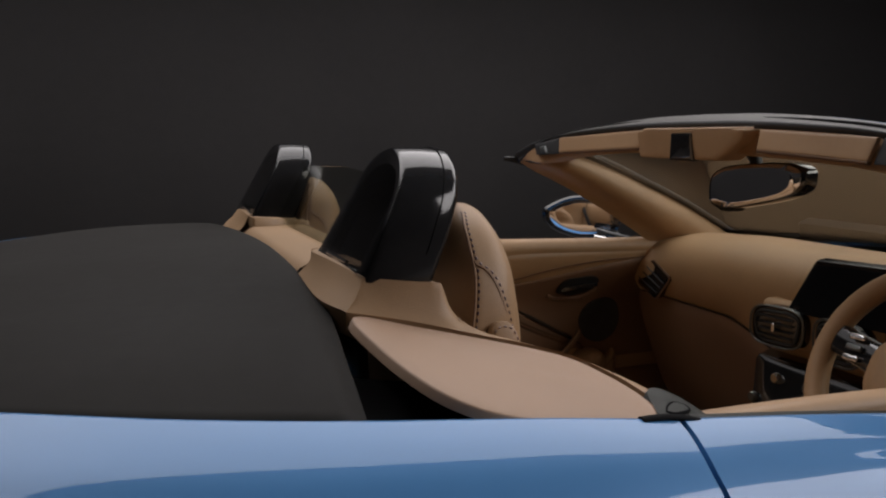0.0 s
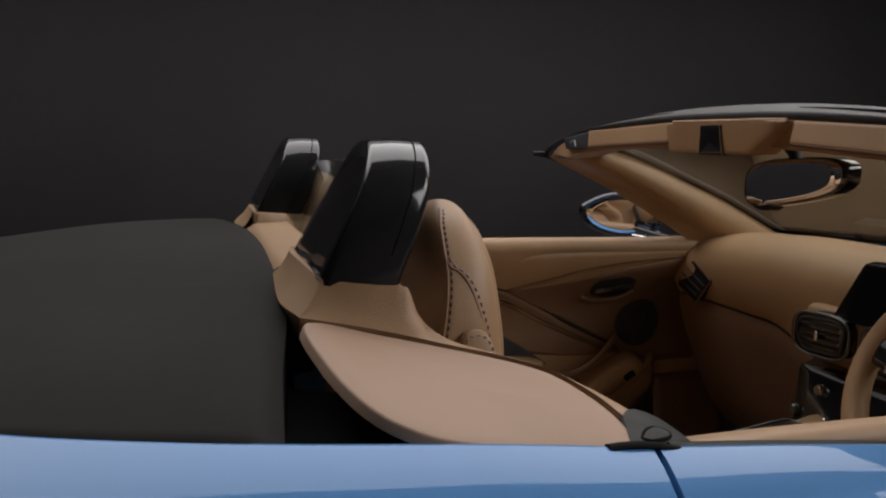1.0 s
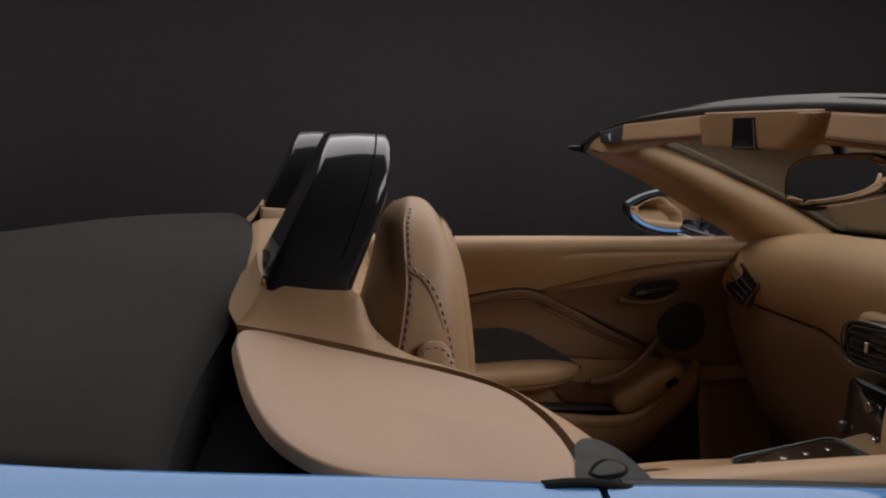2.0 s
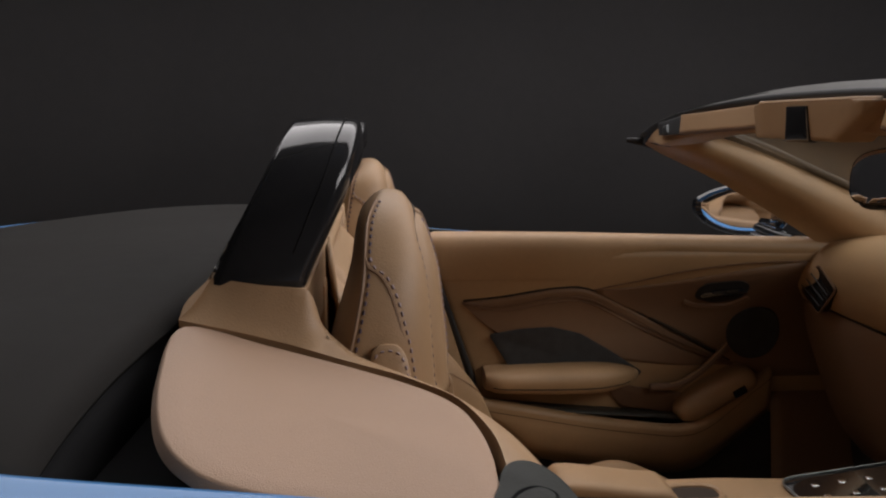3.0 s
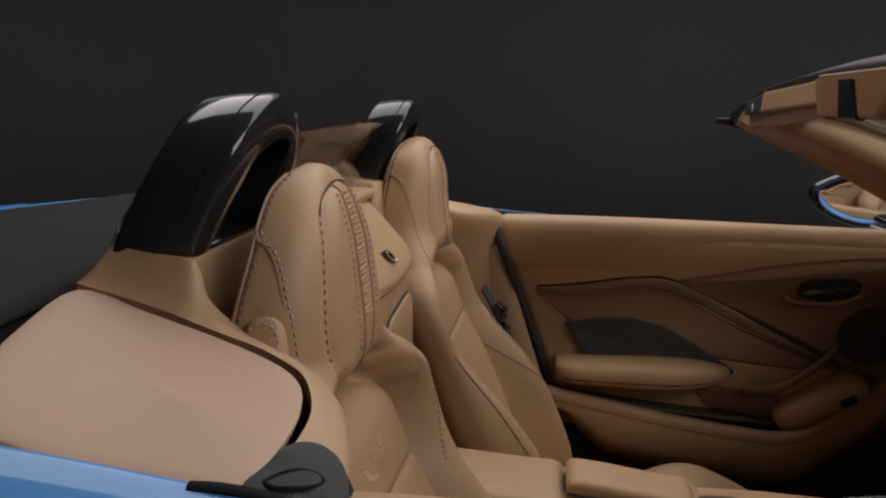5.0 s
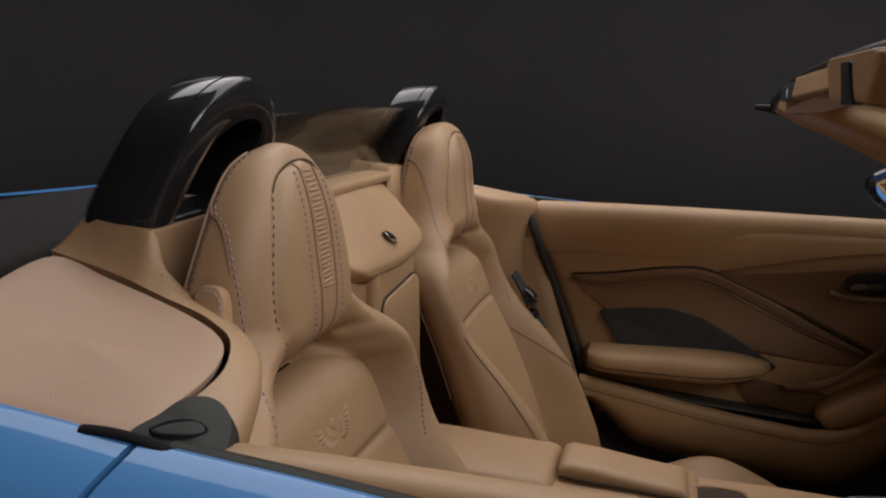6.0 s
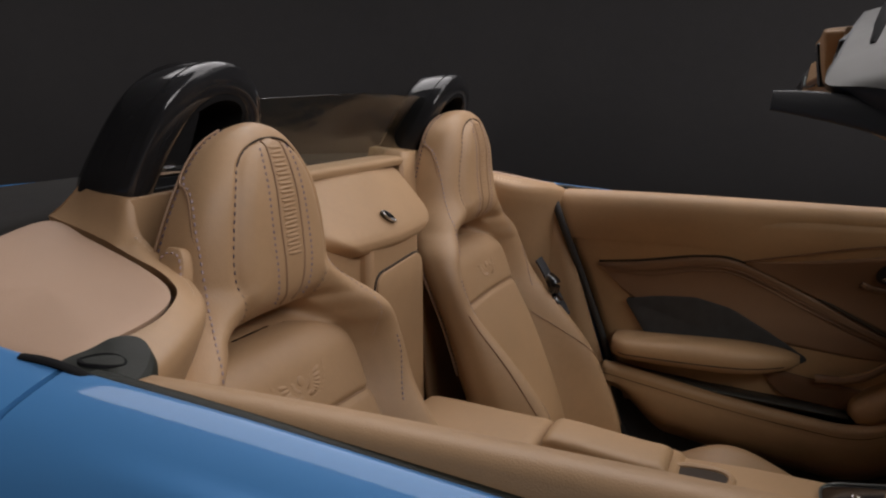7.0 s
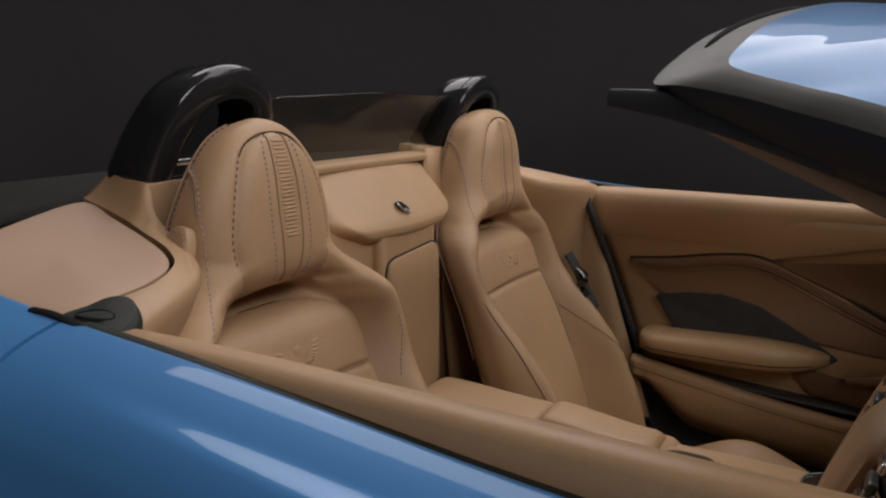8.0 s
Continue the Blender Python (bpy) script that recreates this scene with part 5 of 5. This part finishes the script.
# ---------------------------------------------------------------- windscreen and its frame
CURVES = [
    [(1.46, 0.73, 1.00), (1.15, 0.672, 1.135), (0.92, 0.632, 1.228), (0.815, 0.600, 1.266), (0.79, 0.56, 1.281), (0.79, 0.48, 1.296), (0.80, 0.33, 1.314), (0.81, 0.16, 1.323), (0.812, 0.0, 1.325)],
    [(1.46, 0.775, 0.972), (1.15, 0.712, 1.088), (0.92, 0.685, 1.190), (0.78, 0.668, 1.2325), (0.737, 0.656, 1.2437), (0.703, 0.647, 1.2528), (0.692, 0.637, 1.2590), (0.695, 0.615, 1.270), (0.702, 0.56, 1.286), (0.714, 0.45, 1.305), (0.726, 0.32, 1.321), (0.734, 0.16, 1.332), (0.736, 0.0, 1.335)],
    [(1.46, 0.780, 0.955), (1.15, 0.727, 1.068), (0.92, 0.700, 1.172), (0.78, 0.681, 1.217), (0.737, 0.671, 1.229), (0.704, 0.663, 1.2378), (0.668, 0.651, 1.2445), (0.6465, 0.637, 1.2465), (0.653, 0.610, 1.261), (0.664, 0.55, 1.281), (0.680, 0.42, 1.302), (0.691, 0.28, 1.314), (0.699, 0.14, 1.321), (0.701, 0.0, 1.323)],
    [(1.46, 0.765, 0.930), (1.15, 0.705, 1.030), (0.92, 0.672, 1.135), (0.78, 0.652, 1.186), (0.70, 0.642, 1.216), (0.657, 0.631, 1.234), (0.656, 0.605, 1.248), (0.667, 0.54, 1.272), (0.681, 0.42, 1.292), (0.689, 0.28, 1.302), (0.695, 0.14, 1.308), (0.697, 0.0, 1.310)],
    [(1.44, 0.73, 0.940), (1.13, 0.67, 1.045), (0.91, 0.64, 1.145), (0.80, 0.615, 1.190), (0.72, 0.605, 1.222), (0.690, 0.585, 1.240), (0.688, 0.52, 1.268), (0.701, 0.40, 1.288), (0.709, 0.26, 1.298), (0.715, 0.13, 1.304), (0.717, 0.0, 1.306)],
]


def frame_curve(k):
    half = spline(CURVES[k], 64)
    return [flip(p, -1) for p in half] + list(reversed(half[:-1]))


def band(a, b, bulge, n=6, back=0.006):
    """A strip between two frame curves, bulging away from the cabin."""
    rings = []
    mid = Vector((1.05, 0, 1.0))
    for p, q in zip(frame_curve(a), frame_curve(b)):
        out = (p.lerp(q, 0.5) - mid)
        w = q - p
        out = (out - w * (out.dot(w) / w.dot(w))).normalized()
        ring = [p - out * back]
        for i in range(n + 1):
            t = i / n
            ring.append(p.lerp(q, t) + out * (bulge * (1 - abs(2 * t - 1) ** 3)))
        ring.append(q - out * back)
        rings.append(ring)
    return loft(rings, True, True)


wf = part("windscreen_frame", band(0, 1, 0.0015, 8), PAINT, car, "light blue painted windscreen frame", sharp=45)
part("frame_trim", band(1, 2, 0.0012), TRIM, wf, "satin grey outer trim", sharp=45)
part("frame_inner_liner", band(0, 1, -0.008, 6, 0.013), RUBBER, wf, "black inner side of the frame", sharp=60)
c1, c2 = frame_curve(1), frame_curve(2)
for s in (-1, 1):
    line = [p + (min(c2, key=lambda q: (q - p).length) - p) * 0.62 + Vector((-0.35, 0, 0.9)) * 0.0002 for p in c1 if 0.18 < s * p.y < 0.612 and p.x < 0.74]
    part("trim_groove", tube(line, 0.0045, 8, scale=lambda t: 0.35 + 0.65 * math.sin(math.pi * t)), WELL, wf, "dark groove in the trim")
part("frame_seal", band(2, 3, 0.004), RUBBER, wf, "black rubber roof seal", sharp=60)
part("frame_under_seal", band(3, 4, 0.002), RUBBER, wf, "", sharp=60)
for s in (-1, 1):
    path = spline([(0.760, s * 0.648, 1.205), (0.710, s * 0.644, 1.220), (0.665, s * 0.640, 1.231), (0.638, s * 0.640, 1.2355), (0.619, s * 0.642, 1.2375)], 20)
    part("seal_tip", sweep(path, oval(0.009, 0.014, 14, 2.6), scale=lambda t: 1.0 - 0.60 * t**0.8), RUBBER, wf)
    # pillar lining
    low = spline([(0.656, 0.622, 1.230), (0.70, 0.628, 1.207), (0.818, 0.640, 1.154), (0.95, 0.655, 1.084), (1.08, 0.668, 1.008), (1.13, 0.675, 0.975)], 40)
    top = spline([(0.668, 0.580, 1.258), (0.76, 0.600, 1.256), (0.905, 0.640, 1.227), (1.06, 0.657, 1.165), (1.22, 0.675, 1.098), (1.42, 0.705, 1.0)], 40)
    rings = []
    for i, (p, q) in enumerate(zip(low, top)):
        ring = [p + Vector((0.004, 0.010, 0.010))]
        k = 0.55 * smooth01(i / 10) + 0.45 * smooth01(i / 22)
        for j in range(9):
            t = j / 8
            b = t**1.7
            ring.append(p.lerp(q, t) + Vector((-0.2, -0.8, -0.25)) * (0.058 * k * (1 - abs(2 * b - 1) ** 2.2)))
        ring.append(q + Vector((0, 0.012, 0.004)))
        rings.append([flip(r, s) for r in ring])
    part("pillar_lining", loft(rings, False, False), LEATHER, wf, "tan leather pillar lining", sharp=60, solid=0.003)
    path = [flip(p + Vector((-0.002, -0.007, 0.007)), s) for p in top[10:]]
    part("pillar_seal", sweep(path, oval(0.010, 0.009, 12)), RUBBER, wf, "black rubber edge along the pillar")
# header lining: an upright rear face and the underside
rings = []
for p in frame_curve(3):
    if abs(p.y) < 0.628 and p.x < 0.70:
        h = 0.041 * smooth01((0.64 - abs(p.y)) / 0.12)
        f = smooth01((0.60 - abs(p.y)) / 0.06)
        rings.append([p + Vector(q) for q in ((0.03, 0, 0.003), (0.002, 0, 0.001), (0.002, 0, -0.003), (0.002 - 0.004 * f, 0, -0.5 * h - 0.002), (0.003 - 0.008 * f, 0, -h - 0.002), (0.007 - 0.008 * f, 0, -h - 0.005), (0.06, 0, -h - 0.002), (0.15, 0, -h + 0.002 + 0.02 * (abs(p.y) / 0.6) ** 2))])
part("header_lining", loft(rings, False, False), LEATHER, wf, "tan leather header lining", sharp=40, solid=0.003)


def face_plate(name, yz, dx, thick, mat, parent, label, r=0.008, edge=0.003, lean=-0.22):
    """A plate on the bowed rear face of the header, dx from it."""
    ol = rounded([Vector((0.690 - 0.03 * y**2 - 0.2 * y**4 + dx + (1.30 - z) * lean, y, z)) for y, z in yz], r)
    return part(name, slab(ol, (thick, 0, 0), edge, 0.001), mat, parent, label)


for s in (-1, 1):
    face_plate("roof_catch", [(s * 0.548, 1.275), (s * 0.446, 1.291), (s * 0.436, 1.253), (s * 0.532, 1.249)], -0.002, 0.016, RUBBER, wf, "black roof catch", 0.003)
    face_plate("catch_hook", [(s * 0.520, 1.268), (s * 0.496, 1.273), (s * 0.485, 1.254), (s * 0.512, 1.252)], -0.005, 0.008, SATIN, wf, "satin metal hook", 0.002)
    a, b, c, d = [(0.442, 1.2905), (0.134, 1.3045), (0.134, 1.270), (0.432, 1.2565)] if s > 0 else [(-0.442, 1.2905), (-0.20, 1.303), (-0.20, 1.270), (-0.432, 1.2565)]

    def visor(u, v, dx=-0.005):
        y = (a[0] + (b[0] - a[0]) * u) * (1 - v) + (d[0] + (c[0] - d[0]) * u) * v
        z = (a[1] + (b[1] - a[1]) * u) * (1 - v) + (d[1] + (c[1] - d[1]) * u) * v
        return Vector((0.690 - 0.03 * y**2 - 0.2 * y**4 + dx + (1.30 - z) * -0.22, y, z))

    v = part("sun_visor", sheet(visor, 16, 6), LEATHER, car, "tan leather sun visor, folded up", solid=0.008, bevel=0.002)
    part("visor_edge", tube([visor(i / 16, 1.02, -0.004) for i in range(17)], 0.0042, 8), LEATHER_DARK, v, "dark brown visor edge")
blk = face_plate("overhead_console", [(0.124, 1.304), (-0.185, 1.305), (-0.175, 1.285), (-0.115, 1.250), (0.120, 1.252)], -0.028, 0.05, LEATHER, car, "tan leather overhead block with a dark strip", 0.006, 0.006, 0.12)
face_plate("overhead_strip", [(0.008, 1.299), (-0.050, 1.299), (-0.052, 1.248), (0.018, 1.248)], -0.032, 0.012, GLOSS_BLACK, blk, "black strip", 0.002, 0.001, 0.12)


rim = [Vector((0.690 - 0.03 * y**2 - 0.2 * y**4 - 0.026 * min(1.0, (0.13 - y) / 0.03) * smooth01((y + 0.19) / 0.04), y, 1.3055)) for y in [0.13 - 0.31 * i / 30 for i in range(31)]]
part("console_rim", tube(rim, 0.0032, 8), LEATHER, blk, "rolled tan leather rim")


# windscreen
def screen(u, v):
    k = abs(2 * u - 1)
    y = 2 * u - 1
    top = Vector((0.822 - 0.03 * k**3, y * 0.60, 1.290 - 0.034 * k**2))
    low = Vector((1.52 - 0.10 * k**2, y * 0.742, 0.992))
    p = top.lerp(low, v)
    p += Vector((0.46, 0, 0.89)) * (0.05 * math.sin(math.pi * v) * 0.3)
    return p


part("windscreen", sheet(screen, 30, 20), GLASS, car, "large raked windscreen glass")
bm = sheet(lambda u, v: screen(u, 0.915 + 0.085 * v) + Vector((-0.002, 0, 0.002)), 30, 2)
part("screen_border", bm, RUBBER, car, "black border at the foot of the windscreen")
# wiper cowl seen through the glass
ol = rounded([Vector(p) for p in ((1.50, 0.53, 1.050), (1.50, -0.62, 1.050), (1.56, -0.60, 1.062), (1.56, 0.55, 1.062))], 0.01)
part("wiper_cowl", slab(ol, (0.02, 0, -0.10), 0.004), WELL, car, "black wiper cowl below the windscreen")

# rear-view mirror, tilted down and towards the driver
c = Vector((0.80, -0.058, 1.204))
rm = pose(0, 0, 0, 0, 1, 3).to_3x3()
ol = [c + rm @ Vector((0, 0.120 * a, 0.040 * b + 0.008 * a * b - 0.016 * a)) for a, b in oval(1, 1, 40, 3.2)]
rvm = part("rear_view_mirror", slab(ol, rm @ Vector((0.030, 0, 0.0)), 0.006), GLOSS_BLACK, car, "black framed rear-view mirror")
ol = [c + rm @ Vector((-0.002, 0, 0)) + (p - c) * 0.92 for p in ol]
part("mirror_glass", slab(ol, rm @ Vector((0.003, 0, 0)), 0.001), MIRROR, rvm, "mirror glass")
path = [c + Vector((0.03, 0.02, 0.01)), c + Vector((0.04, 0.04, 0.045)), c + Vector((0.03, 0.05, 0.065))]
part("mirror_stalk", tube(path, 0.012, 10), RUBBER, rvm)
ol = [c + Vector((0.0, 0.075 + 0.028 * a, -0.042 + 0.016 * b)) for a, b in oval(1, 1, 20, 2.4)]
part("mirror_sensor", slab(ol, (0.03, 0, 0), 0.005), RUBBER, rvm, "dark sensor pod under the mirror")


# ---------------------------------------------------------------- outside mirror
def door_mirror(s):
    m = pose(1.0, 0.885, 1.053, 0, 1, 60)
    face = oval(1, 1, 44, 2.7)

    def ring(dx, k):
        return [flip(m @ Vector((dx, 0.112 * a * k, (0.062 * b * (1 - (0.62 if b > 0 else 0.15) * max(0.0, a) ** 1.5) + 0.012 * max(0.0, a)) * k)), s) for a, b in face]

    mr = part("door_mirror", loft([ring(dx, k) for dx, k in ((0.0, 1.0), (0.004, 1.05), (0.015, 1.07), (0.05, 1.02), (0.09, 0.86), (0.12, 0.6), (0.135, 0.25))]), PAINT, car, "light blue door mirror with black rim", sharp=60)
    part("mirror_rim", loft([ring(dx, k) for dx, k in ((0.014, 1.078), (-0.004, 1.06), (-0.009, 0.98), (-0.005, 0.87), (0.004, 0.86))], True, False), GLOSS_BLACK, mr, "gloss black rim")
    part("mirror_glass", slab(ring(-0.002, 0.88), tuple(flip(m.to_3x3() @ Vector((0.003, 0, 0)), s)), 0.0005), MIRROR, mr, "mirror glass")
    path = [flip(p, s) for p in spline([(1.02, 0.80, 1.022), (1.04, 0.75, 1.010), (1.06, 0.70, 1.003)], 10)]
    part("mirror_arm", sweep(path, oval(0.03, 0.010, 12, 3)), GLOSS_BLACK, mr, "black mirror arm")
    path = [flip(p, s) for p in spline([(1.0, 0.80, 1.005), (1.02, 0.75, 1.001), (1.04, 0.70, 0.998)], 10)]
    part("mirror_foot", sweep(path, oval(0.012, 0.004, 10, 3)), CHROME, mr)


door_mirror(1)
